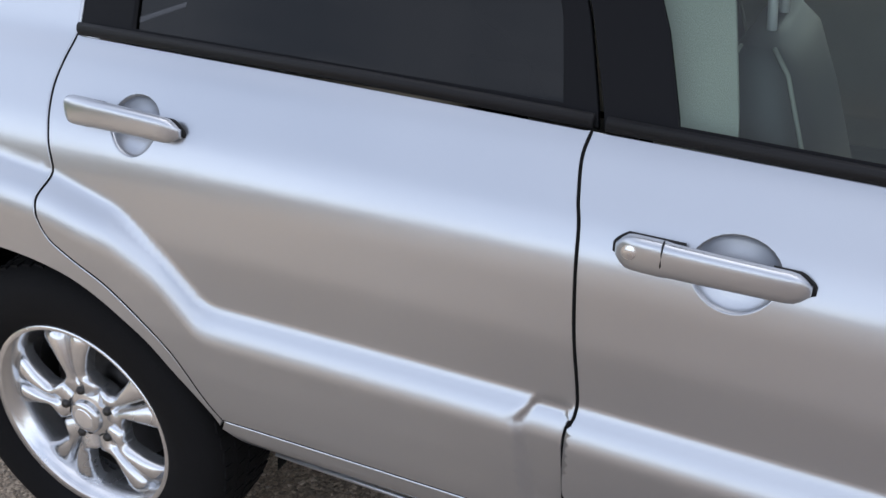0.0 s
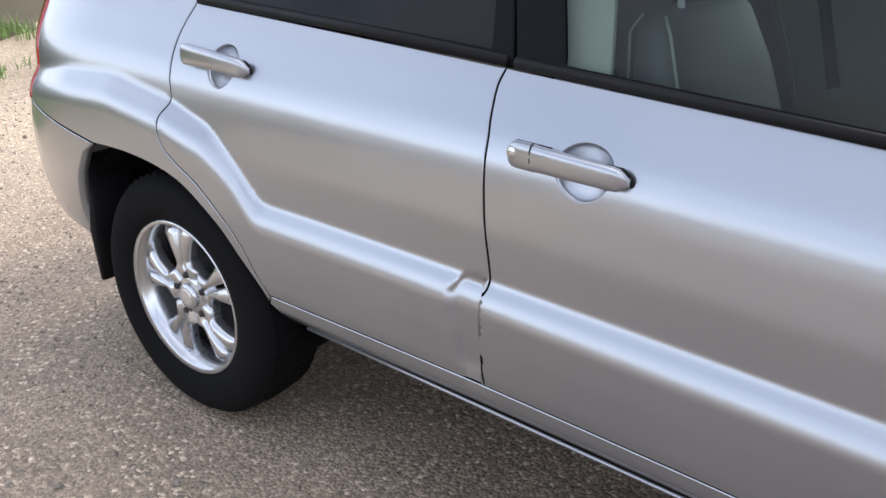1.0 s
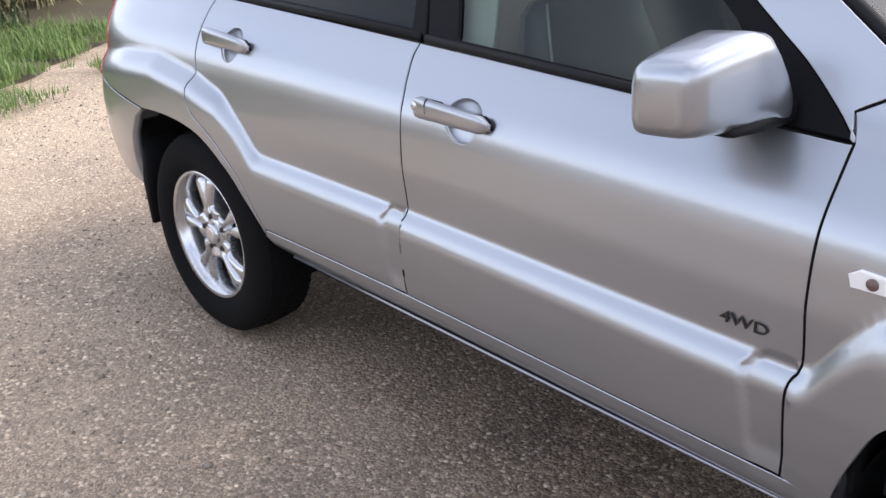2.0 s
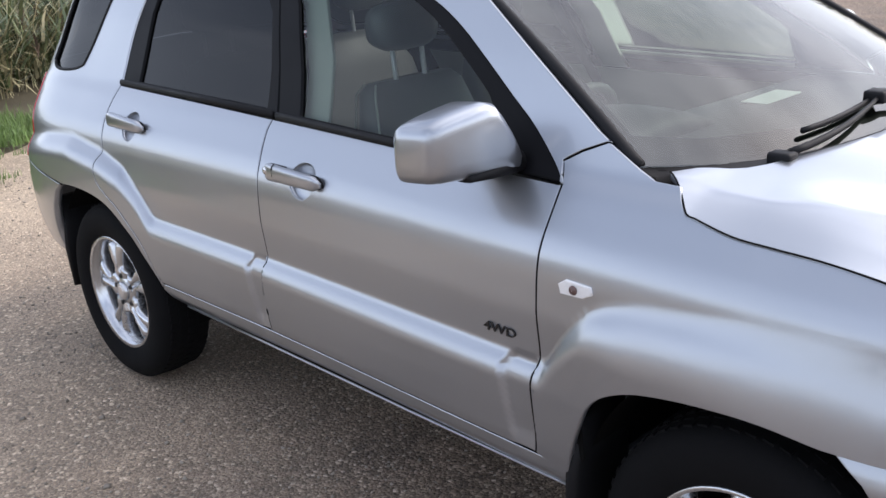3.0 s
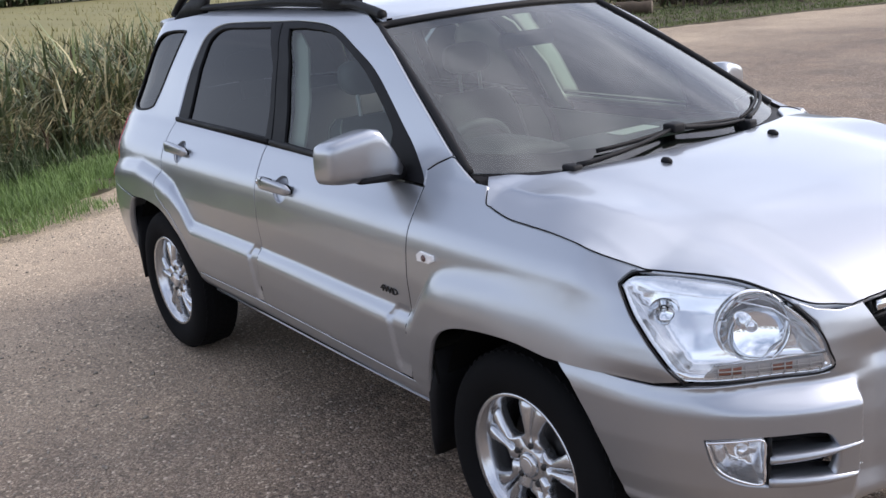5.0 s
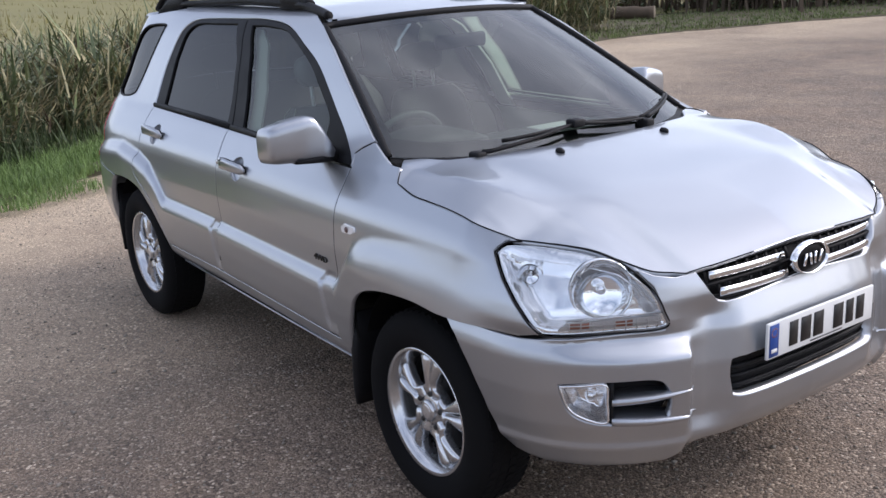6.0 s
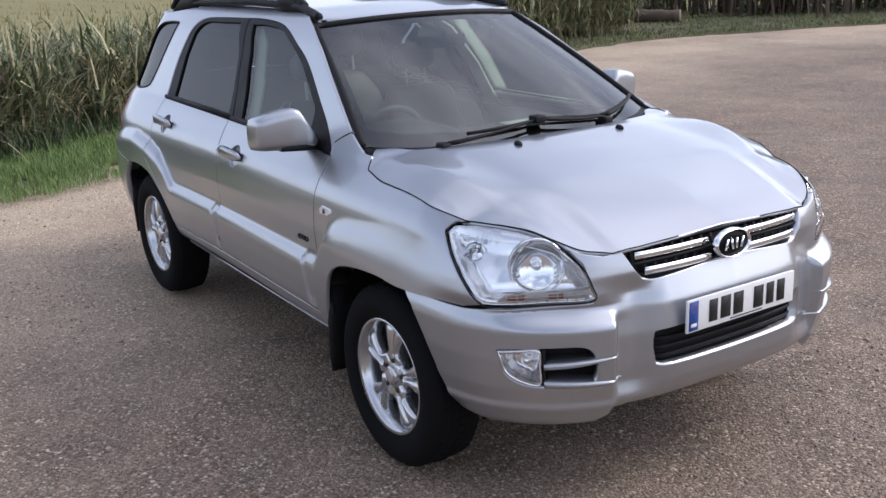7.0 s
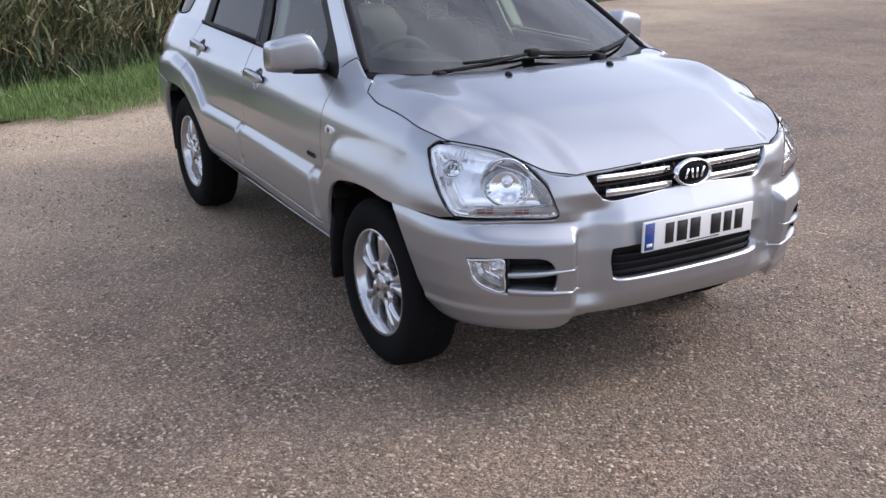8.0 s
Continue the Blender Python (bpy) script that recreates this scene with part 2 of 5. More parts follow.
CREASE = table([(-2.2, .85), (-2.0, .875), (-1.72, .92), (-1.5, .935), (-1.274, .908), (-1.128, .867), (-1.033, .795), (-.965, .718), (-.94, .712), (.81, .708),
                (.83, .714), (.88, .79), (.945, .858), (.99, .88), (1.07, .90), (1.29, .918), (1.47, .918), (1.62, .895), (1.76, .862), (2.2, .76)], .012)
HEAD = table([(.6, -.02), (.80, -.022), (.85, -.035), (.90, -.06), (.95, -.095), (1.0, -.14), (1.05, -.2), (1.1, -.3)])
BUMPER = table([(.28, -.15), (.33, -.10), (.36, -.065), (.41, -.036), (.425, -.026), (.445, -.03), (.5, -.012), (.6, 0), (.695, 0), (.72, -.006), (.77, -.028)], .006)
MIDDLE = table([(.34, -.13), (.40, -.05), (.44, -.02), (.48, -.006), (.55, 0), (.65, 0), (.75, -.014), (.83, -.045), (.885, -.058), (.95, -.088), (1.0, -.14)])
REAR = table([(.3, .06), (.40, .02), (.5, 0), (.72, 0), (.80, .03), (1.1, .03), (1.2, .05), (1.5, .18), (1.6, .27)], .02)


def ux(x):
    return np.interp(-np.asarray(x, float), -PLAN[:, 0], RUN)


def body(u, z):
    """The place of the body's skin at u and z; u below nought is the other side."""
    u, z = np.broadcast_arrays(np.asarray(u, float), np.asarray(z, float))
    flip, u = np.where(u < 0, -1.0, 1.0), np.abs(u)
    x, y = np.interp(u, RUN, PLAN[:, 0]), np.interp(u, RUN, PLAN[:, 1])
    tx, ty = np.interp(u, RUN, ALONG[:, 0]), np.interp(u, RUN, ALONG[:, 1])
    zt = CREASE(x)
    drop = .068 + .07 * ease(.86, 1.12, x) + .10 * ease(1.15, 1.55, x) + .012 * ease(-1.0, -1.2, x)
    t = np.clip((z - zt) / drop + 1, 0, 1.16)
    h = (np.maximum(t, .80) - .80) / .36
    low = 1 - np.where(t < .80, t * t, (2 * h ** 3 - 3 * h ** 2 + 1) * .64 + (h ** 3 - 2 * h ** 2 + h) * .576 + (3 * h ** 2 - 2 * h ** 3))
    side = SKIN(z) * (1 - low) + LOWER(z) * low
    side = side + .012 * low * (ease(.85, 1.05, x) + ease(-1.0, -1.2, x)) * ease(.42, .6, z)
    for a, b in ((-.372, -.289), (.70, .803)):     # the stepped-back end of each door's moulding
        side = side - .013 * ease(a - .010, a + .014, x + .16 * (z - .68) - .9 * np.maximum(z - .675, 0)) * ease(b, b - .002, x) * ease(.45, .53, z) * ease(.722, .694, z)
    side = side - .012 * ease(-1.1, -1.9, x) * ease(1.1, 1.3, z)
    nose = HEAD(z) * (1 - ease(.765, .75, z)) + BUMPER(z) * ease(.765, .75, z)
    nose = nose - .038 * ease(1.88, 2.07, x) * ease(.70, .755, z) * ease(1.0, .80, z)
    soft = ease(.70, .79, z)
    mid = (ease(-.512, -.478, y) * (1 - soft) + ease(-.60, -.40, y) * soft) * ease(1.0, 1.4, x)
    nose = nose + (.012 + .014 * ease(.74, .80, z) * ease(1.0, .94, z)) * ease(1.55, 1.85, x) * ease(1.02, .97, z)
    nose = nose * (1 - mid) + (MIDDLE(z) - .032 * (1 - ease(-.44, -.30, y)) * ease(.42, .5, z) * ease(.86, .78, z)) * mid
    w = np.where((z < .753) & (x > 1.46), 1.0, ease(1.54, 1.82, x))
    off = side * (1 - w) + nose * w
    k = ease(-1.3, -1.6, x)
    px, py = x - ty * off, y + tx * off
    sx_, sy_ = x + REAR(z) * ease(-1.72, -2.12, x), y * (.89 + off) / .89
    return np.stack([px * (1 - k) + sx_ * k, (py * (1 - k) + sy_ * k) * flip, z + 0 * x], -1)


HOOD = table([(.9, 1.165), (1.3, 1.147), (1.5, 1.122), (1.7, 1.09), (1.9, 1.045), (2.0, 1.015), (2.1, .965), (2.16, .93)], .05)
FOLD = table([(1.0, .755), (1.06, .75), (1.3, .73), (1.48, .70), (1.73, .62), (1.93, .56), (2.05, .52), (2.2, .5)], .04)     # the crease along either flank of the bonnet
FALL = table([(.9, .40), (1.41, .50), (1.6, .38), (1.75, .27), (2.2, .25)], .04)
NOSE_X = table([(0, 2.103), (.43, 2.078), (.49, 2.042), (.55, 2.012), (.60, 1.968), (.655, 1.883), (.715, 1.79), (.76, 1.70), (.80, 1.66), (.9, 1.6)], .012)
NOSE_Z = table([(0, .943), (.43, .928), (.49, .924), (.55, .936), (.60, .964), (.655, .997), (.715, 1.005), (.76, 1.002), (.80, .985), (.9, .97)], .012)

SEAM = [(1.698, 1.092), (1.591, 1.071), (1.5, 1.066), (1.4, 1.061), (1.305, 1.051), (1.26, 1.043), (1.175, 1.023), (1.095, 1.003)]     # the bonnet's edge on the wing


def bare_hood(x, y):
    a = np.abs(y)
    plain = lambda px: HOOD(px) - .03 * a * a - .24 * np.maximum(a - .34, 0) ** 2 * ease(1.05, 1.35, px) * ease(1.95, 1.58, px) - FALL(px) * (np.hypot(np.maximum(a - FOLD(px) + .02, 0), .02) - .02)
    edge = NOSE_X(a)
    return plain(x) - (plain(edge) - NOSE_Z(a)) * ease(0, 1, 1 - (edge - x) / .40)


SEAM_LINE = [tuple(p) for p in curve(SEAM[::-1], 5)]
MEET = table([(.9, 0), (1.08, 0)] + [(p[0], p[2] - float(bare_hood(p[0], p[1]))) for p in (body(u, z) for u, z in SEAM_LINE[::-1])] + [(1.80, 0), (2.2, 0)], .012)


def hood(x, y):
    """The bonnet's skin over the plan, its flank brought to the wing's edge."""
    x, y = np.broadcast_arrays(np.asarray(x, float), np.asarray(y, float))
    return np.stack([x, y, bare_hood(x, y) + MEET(x) * ease(.48, .815, np.abs(y))], -1)


def screen(s, v):
    """The windscreen: s from -1 to 1 across, v from 0 at its foot to 1 at the roof."""
    s, v = np.broadcast_arrays(np.asarray(s, float), np.asarray(v, float))
    q = s * s
    foot = np.stack([1.215 - .247 * q ** 1.3, .735 * s, 1.128 + .022 * q], -1)
    top = np.stack([.345 - .10 * q, .543 * s, 1.588 - .026 * q], -1)
    out = foot * (1 - v[..., None]) + top * v[..., None]
    return out + (4 * v * (1 - v) * .022 * (1 - .5 * q))[..., None] * np.array([.55, 0, .83])


ROOF = table([(-2.1, 1.53), (-1.9, 1.575), (-1.4, 1.635), (-.6, 1.655), (0, 1.640), (.25, 1.608), (.42, 1.575)], .05)


def roof(x, y):
    x, y = np.broadcast_arrays(np.asarray(x, float), np.asarray(y, float))
    a = np.abs(y)
    return np.stack([x, y, ROOF(x) - .06 * a ** 2 - .35 * np.maximum(a - .45, 0) ** 1.6], -1)
# ---- end of the body shape ----


# ---- mesh helpers ----
def part(name, mesh, mat, parent, label=""):
    """Links a mesh (or bmesh) as one object under a thing or a part."""
    if isinstance(mesh, bmesh.types.BMesh):
        data = bpy.data.meshes.new(name)
        mesh.to_mesh(data)
        mesh.free()
        mesh = data
    if mat and not mesh.materials:
        mesh.materials.append(mat)
    ob = new(name, mesh)
    ob.parent = parent
    if label:
        ob["label"] = label
    return ob


def raw(name, verts, faces, smooth=True):
    data = bpy.data.meshes.new(name)
    data.from_pydata([tuple(map(float, v)) for v in verts], [], [tuple(map(int, f)) for f in faces])
    if smooth:
        data.shade_smooth()
    return data


def thicken(line, step=.012):
    """A closed outline with points no further apart than step."""
    p = np.array(line, float)
    out = []
    for a, b in zip(p, np.roll(p, -1, 0)):
        k = max(int(np.ceil(np.hypot(*(b - a)) / step)), 1)
        out.extend(a + (b - a) * i / k for i in range(k))
    return np.array(out)


def within(poly, pts):
    x, y = pts[:, 0], pts[:, 1]
    hit = np.zeros(len(pts), bool)
    for (ax, ay), (bx, by) in zip(poly, np.roll(poly, -1, 0)):
        if ay != by:
            hit ^= ((ay > y) != (by > y)) & (x < (bx - ax) * (y - ay) / (by - ay) + ax)
    return hit


def inset(poly, d):
    """The outline drawn in by d on all sides (out where d is negative)."""
    p = np.array(poly, float)
    a, b = p - np.roll(p, 1, 0), np.roll(p, -1, 0) - p
    t = a / np.maximum(np.hypot(*a.T), 1e-9)[:, None] + b / np.maximum(np.hypot(*b.T), 1e-9)[:, None]
    t /= np.maximum(np.hypot(*t.T), 1e-9)[:, None]
    area = np.sum(p[:, 0] * np.roll(p[:, 1], -1) - np.roll(p[:, 0], -1) * p[:, 1])
    side = np.c_[-t[:, 1], t[:, 0]] * (1 if area > 0 else -1)
    return p + side * d


from mathutils.geometry import delaunay_2d_cdt


def normals(f, p):
    e = .0015
    a = f(p[:, 0] + e, p[:, 1]) - f(p[:, 0] - e, p[:, 1])
    b = f(p[:, 0], p[:, 1] + e) - f(p[:, 0], p[:, 1] - e)
    n = np.cross(a, b)
    n /= np.maximum(np.linalg.norm(n, axis=1), 1e-12)[:, None]
    q = f(p[:, 0], p[:, 1])
    away = q - np.c_[np.clip(q[:, 0], -1.3, 1.2), np.zeros(len(q)), np.full(len(q), .7)]
    n[np.sum(n * away, 1) < 0] *= -1
    return q, n


def panel(f, outline, holes=(), grid=(.016, .0115), gap=.0042, depth=.014, sink=0.0, mirror=False, lip=.0025):
    """A pressed sheet on the surface f, cut to an outline with holes; its edges are rounded over and turned in by depth, and sink sets the whole of it back."""
    loops = [inset(thicken(outline), gap)] + [inset(thicken(h), -gap) for h in holes]
    lo, hi = loops[0].min(0), loops[0].max(0)
    gx, gy = np.meshgrid(np.arange(lo[0], hi[0], grid[0]), np.arange(lo[1], hi[1], grid[1]), indexing="ij")
    gx[:, ::2] += grid[0] / 2
    if f is body:      # rows of the net follow the body's crease
        gy = np.arange(-.62, 1.0, grid[1])[None, :] + CREASE(np.minimum(np.interp(np.abs(gx[:, :1]), RUN, PLAN[:, 0]), 1.45))
        gx = np.broadcast_to(gx[:, :1], gy.shape) + np.where(np.arange(gy.shape[1]) % 2, 0, grid[0] / 2)
    inner = np.c_[gx.ravel(), gy.ravel()]
    keep = within(loops[0], inner)
    for h in loops[1:]:
        keep &= ~within(h, inner)
    inner = inner[keep]
    rim = np.vstack(loops)
    near = np.array([np.min(np.hypot(rim[:, 0] - x, rim[:, 1] - y)) for x, y in inner]) if len(inner) else np.zeros(0)
    inner = inner[near > .55 * min(grid)]
    edges, at = [], 0
    for p in loops:
        edges += [(at + i, at + (i + 1) % len(p)) for i in range(len(p))]
        at += len(p)
    flat = [Vector(v) for v in np.vstack([rim, inner])]
    v2, _, tris = delaunay_2d_cdt(flat, edges, [], 0, 1e-6)[:3]
    v2 = np.array([tuple(v) for v in v2])
    tris = np.array([t for t in tris if len(t) == 3])
    mid = v2[tris].mean(1)
    keep = within(loops[0], mid)
    for h in loops[1:]:
        keep &= ~within(h, mid)
    tris = tris[keep]
    pos, nor = normals(f, v2)
    pos = pos - nor * sink
    wind = np.cross(pos[tris[:, 1]] - pos[tris[:, 0]], pos[tris[:, 2]] - pos[tris[:, 0]])
    wrong = np.sum(wind * nor[tris[:, 0]], 1) < 0
    tris[wrong] = tris[wrong][:, ::-1]
    count, faces = {}, [tuple(t) for t in tris]
    for a, b, c in faces:
        for e, o in (((a, b), c), ((b, c), a), ((c, a), b)):
            k = (min(e), max(e))
            count[k] = None if k in count else (e, o)
    border = [v for v in count.values() if v]
    out = np.zeros_like(pos)
    for (a, b), o in border:
        d = (pos[a] + pos[b]) / 2 - pos[o]
        t = pos[b] - pos[a]
        d -= t * (d @ t) / max(t @ t, 1e-12)
        d /= max(np.linalg.norm(d), 1e-9)
        out[a] += d
        out[b] += d
    ring = sorted({i for (a, b), o in border for i in (a, b)})
    o = out[ring] - nor[ring] * np.sum(out[ring] * nor[ring], 1)[:, None]
    o /= np.maximum(np.linalg.norm(o, axis=1), 1e-9)[:, None]
    base, m = len(pos), len(ring)
    spot = {r: i for i, r in enumerate(ring)}
    pos = np.vstack([pos, pos[ring] - nor[ring] * lip + o * lip * .7, pos[ring] - nor[ring] * (depth + lip) + o * lip * .7])
    soft = (nor[ring] + o) / np.sqrt(2)
    nor = np.vstack([nor, soft, o])
    for (a, b), _ in border:
        i, j = spot[a], spot[b]
        faces += [(b, a, base + i, base + j), (base + j, base + i, base + m + i, base + m + j)]
    if mirror:
        pos, nor = pos * (1, -1, 1), nor * (1, -1, 1)
        faces = [fc[::-1] for fc in faces]
    data = raw("panel", pos, faces)
    data.normals_split_custom_set_from_vertices([tuple(v) for v in nor])
    return data


def tube(points, radius, sides=8, flat=1.0, up=(0, 0, 1), ends=True):
    """A bar along a line; radius may be one number or one for each point, flat squeezes it across."""
    p = np.array(points, float)
    r = np.broadcast_to(np.asarray(radius, float), (len(p),))
    t = np.gradient(p, axis=0)
    t /= np.maximum(np.linalg.norm(t, axis=1), 1e-9)[:, None]
    a = np.cross(t, np.broadcast_to(up, t.shape))
    a /= np.maximum(np.linalg.norm(a, axis=1), 1e-9)[:, None]
    b = np.cross(a, t)
    w = np.arange(sides) * 2 * np.pi / sides
    verts = (p[:, None] + r[:, None, None] * (np.cos(w)[None, :, None] * a[:, None] * flat + np.sin(w)[None, :, None] * b[:, None])).reshape(-1, 3)
    faces = [(i * sides + k, i * sides + (k + 1) % sides, (i + 1) * sides + (k + 1) % sides, (i + 1) * sides + k) for i in range(len(p) - 1) for k in range(sides)]
    if ends:
        faces += [tuple(range(sides))[::-1], tuple((len(p) - 1) * sides + k for k in range(sides))]
    return raw("tube", verts, faces)


def lathe(profile, n=64, axis="y", closed=False):
    """Turns a (radius, along) profile about the y axis."""
    p = np.array(profile, float)
    w = np.arange(n) * 2 * np.pi / n
    verts = np.stack([p[None, :, 0] * np.cos(w)[:, None], np.broadcast_to(p[None, :, 1], (n, len(p))), p[None, :, 0] * np.sin(w)[:, None]], -1).reshape(-1, 3)
    k = len(p)
    faces = [(i * k + j, i * k + j + 1, (i + 1) % n * k + j + 1, (i + 1) % n * k + j) for i in range(n) for j in range(k - (0 if closed else 1)) if j + 1 < k]
    if closed:
        faces += [(i * k + k - 1, i * k, (i + 1) % n * k, (i + 1) % n * k + k - 1) for i in range(n)]
    return raw("lathe", verts, faces)


def block(x0, x1, y0, y1, z0, z1, r=.01, segments=2):
    """A box with rounded edges."""
    bm = bmesh.new()
    bmesh.ops.create_cube(bm, size=1)
    for v in bm.verts:
        v.co = ((x0 + x1) / 2 + v.co.x * (x1 - x0), (y0 + y1) / 2 + v.co.y * (y1 - y0), (z0 + z1) / 2 + v.co.z * (z1 - z0))
    bmesh.ops.bevel(bm, geom=bm.edges[:], offset=r, segments=segments, affect="EDGES", profile=.5)
    data = bpy.data.meshes.new("block")
    bm.to_mesh(data)
    bm.free()
    data.shade_smooth()
    return data


def pillow(sections, n=28, power=3.0):
    """A rounded body through sections (centre, half width along a, half height along b), a and b being vectors."""
    w = np.arange(n) * 2 * np.pi / n
    c, s = np.cos(w), np.sin(w)
    c, s = np.sign(c) * np.abs(c) ** (2 / power), np.sign(s) * np.abs(s) ** (2 / power)
    verts = np.vstack([np.array(o) + c[:, None] * np.array(a) + s[:, None] * np.array(b) for o, a, b in sections])
    m = len(sections)
    faces = [(i * n + k, i * n + (k + 1) % n, (i + 1) * n + (k + 1) % n, (i + 1) * n + k) for i in range(m - 1) for k in range(n)]
    faces += [tuple(range(n))[::-1], tuple((m - 1) * n + k for k in range(n))]
    data = raw("pillow", verts, faces)
    bm = bmesh.new()
    bm.from_mesh(data)
    bmesh.ops.recalc_face_normals(bm, faces=bm.faces[:])
    bm.to_mesh(data)
    bm.free()
    data.shade_smooth()
    return data


def on(u, z, out=0.0):
    """A place on the body's skin, out metres off it."""
    q, n = normals(body, np.array([[u, z]], float))
    return q[0] + n[0] * out


def sx(points):
    """An outline given in (x, z), in the body's own (u, z)."""
    return [(float(ux(x)), z) for x, z in points]


def smooth_line(points, n=6):
    return [tuple(p) for p in curve(points, n)]


def ring_on(points, out, radius, f=body, mirror=False, sides=6):
    """A thin bead along a closed line of the skin."""
    p = thicken(points, .015)
    q, n = normals(f, p)
    q = q + n * out
    if mirror:
        q = q * (1, -1, 1)
    q = np.vstack([q, q[:2]])
    return tube(q, radius, sides, ends=False)


# ---- the ground ----
EDGE = curve([(-3.2, -9), (-3.9, -5), (-4.5, -2), (-4.95, -.9), (-5.5, .1), (-6.2, 1.1), (-7.6, 3.4), (-9.6, 7.6), (-11.0, 11.6), (-11.1, 13.8), (-10.6, 15.9), (-10.0, 18.0), (-9.0, 20.0), (-6.0, 24), (0, 29), (8, 33)], 8)


def sheet(name, rows, mat):
    """A sheet through rows of points, each row as long as the last."""
    r = np.array(rows, float)
    h, w = r.shape[:2]
    faces = [(i * w + j, i * w + j + 1, (i + 1) * w + j + 1, (i + 1) * w + j) for i in range(h - 1) for j in range(w - 1)]
    return part(name, raw(name, r.reshape(-1, 3), faces), mat, None)


def dip(x, y):
    return .012 * noise.noise(Vector((x * .5, y * .5, 0))) if abs(x) + abs(y) > 3.4 else 0.0


def sand_and_sun(x, y):
    """How pale the ground is: blown sand along the verge, and beyond it sunlit brightness put into the colour, thinning
    towards the trodden middle.
    """
    d = np.min(np.hypot(EDGE[:, 0] - x, EDGE[:, 1] - y))
    return float(np.clip(1.5 - d / 3.4, 0, 1) + .35 * noise.noise(Vector((x * .6, y * .6, 4))) * (d < 7))


span = np.r_[-900, -200, -60, np.arange(-26, 26.5, .5), 60, 200, 900]
base = tagged(sheet("ground", [[(x, y, dip(x, y) - (.003 if abs(x) > 3 else 0)) for x in span] for y in span], GROUND), "grey-brown worn stone chippings of an open car park", "ground", kind="structure")
sand_light = base.data.attributes.new("sand_light", "FLOAT", "POINT")
sand_light.data.foreach_set("value", [max(sand_and_sun(v.co.x, v.co.y), 0) for v in base.data.vertices])


def loose_stones(n, x0, x1, y0, y1, label):
    """Loose chips lying on the ground: small flattened, uneven octahedra."""
    pick = np.random.default_rng(11)
    c = np.c_[pick.uniform(x0, x1, n), pick.uniform(y0, y1, n)]
    c = c[np.array([noise.noise(Vector((x * .8, y * .8, 7))) for x, y in c]) > pick.uniform(-.6, .5, n)]
    n = len(c)
    r = .0022 + .0022 * pick.gamma(1.6, .55, n)
    turn = pick.uniform(0, 6.283, n)
    shape = np.array([(1, 0, 0), (0, 1, 0), (-1, 0, 0), (0, -1, 0), (0, 0, 1), (0, 0, -1)], float)
    p = shape[None] * r[:, None, None] * pick.uniform(.6, 1.4, (n, 6, 1)) * (1, 1, .75)
    p[..., :2] += pick.normal(0, .18, (n, 6, 2)) * r[:, None, None]
    rot = np.stack([np.cos(turn), -np.sin(turn), np.sin(turn), np.cos(turn)], -1).reshape(n, 2, 2)
    p[..., :2] = np.einsum("nij,nkj->nki", rot, p[..., :2])
    base_z = np.array([dip(x, y) - (.003 if abs(x) > 3 else 0) for x, y in c])
    p = p + np.c_[c, base_z + r * .35][:, None]
    f = np.array([(0, 1, 4), (1, 2, 4), (2, 3, 4), (3, 0, 4), (1, 0, 5), (2, 1, 5), (3, 2, 5), (0, 3, 5)])
    faces = (np.arange(n)[:, None, None] * 6 + f[None]).reshape(-1, 3)
    data = bpy.data.meshes.new("chips")
    data.vertices.add(n * 6)
    data.vertices.foreach_set("co", p.astype(np.float32).ravel())
    data.loops.add(faces.size)
    data.loops.foreach_set("vertex_index", faces.astype(np.int32).ravel())
    data.polygons.add(len(faces))
    data.polygons.foreach_set("loop_start", (np.arange(len(faces)) * 3).astype(np.int32))
    data.update(calc_edges=True)
    data.validate()
    data.materials.append(CHIP)
    return tagged(new("loose_chippings", data), label, "stones", kind="stuff")


loose_stones(60000, -5.0, 5.0, -3.2, 2.6, "loose grey, brown and pale stone chips scattered over the car park")


def off_edge(d, z):
    t = np.gradient(EDGE, axis=0)
    t /= np.hypot(*t.T)[:, None]
    p = EDGE + np.c_[-t[:, 1], t[:, 0]] * d
    return [(x, y, z) for x, y in p]


wob = [noise.noise(Vector((i * .9, 3.1, 0))) * .16 for i in range(len(EDGE))]
first = [(x + w, y + w * .5, -.02) for (x, y, z), w in zip(off_edge(0, 0), wob)]
tagged(sheet("verge", [first, [(x + w, y + w * .5, .022) for (x, y, z), w in zip(off_edge(.12, 0), wob)], off_edge(.6, .045), off_edge(2.0, .06), off_edge(6, .06), off_edge(25, .1), off_edge(160, .3), off_edge(800, .5)], SOIL), "grassy soil verge and meadow behind the car park", "verge", kind="structure")

# ---- the car ----
car = tagged(new("car"), "silver five-door off-road estate car with black window trim, parked on chippings", "car")
GAP_A = [(.805, 1.10), (.803, 1.03), (.802, .95), (.802, .84), (.808, .713), (.79, .66), (.796, .475)]
GAP_B = [(-.320, 1.114), (-.325, 1.078), (-.317, 1.03), (-.305, .98), (-.295, .85), (-.281, .711), (-.294, .66), (-.285, .475)]
GAP_C = [(-1.262, 1.132), (-1.285, 1.05), (-1.276, .97), (-1.266, .912), (-1.284, .865), (-1.266, .805), (-1.22, .770), (-1.150, .730), (-1.078, .664), (-1.024, .600), (-.980, .525), (-.945, .475)]
ARCH_R = [(-.955, .44), (-.972, .487), (-1.030, .556), (-1.096, .636), (-1.192, .708), (-1.30, .741), (-1.44, .753), (-1.58, .748)]
ARCH_F = [(1.48, .753), (1.345, .763), (1.19, .752), (1.065, .725), (.98, .672), (.933, .58), (.905, .50), (.895, .45)]
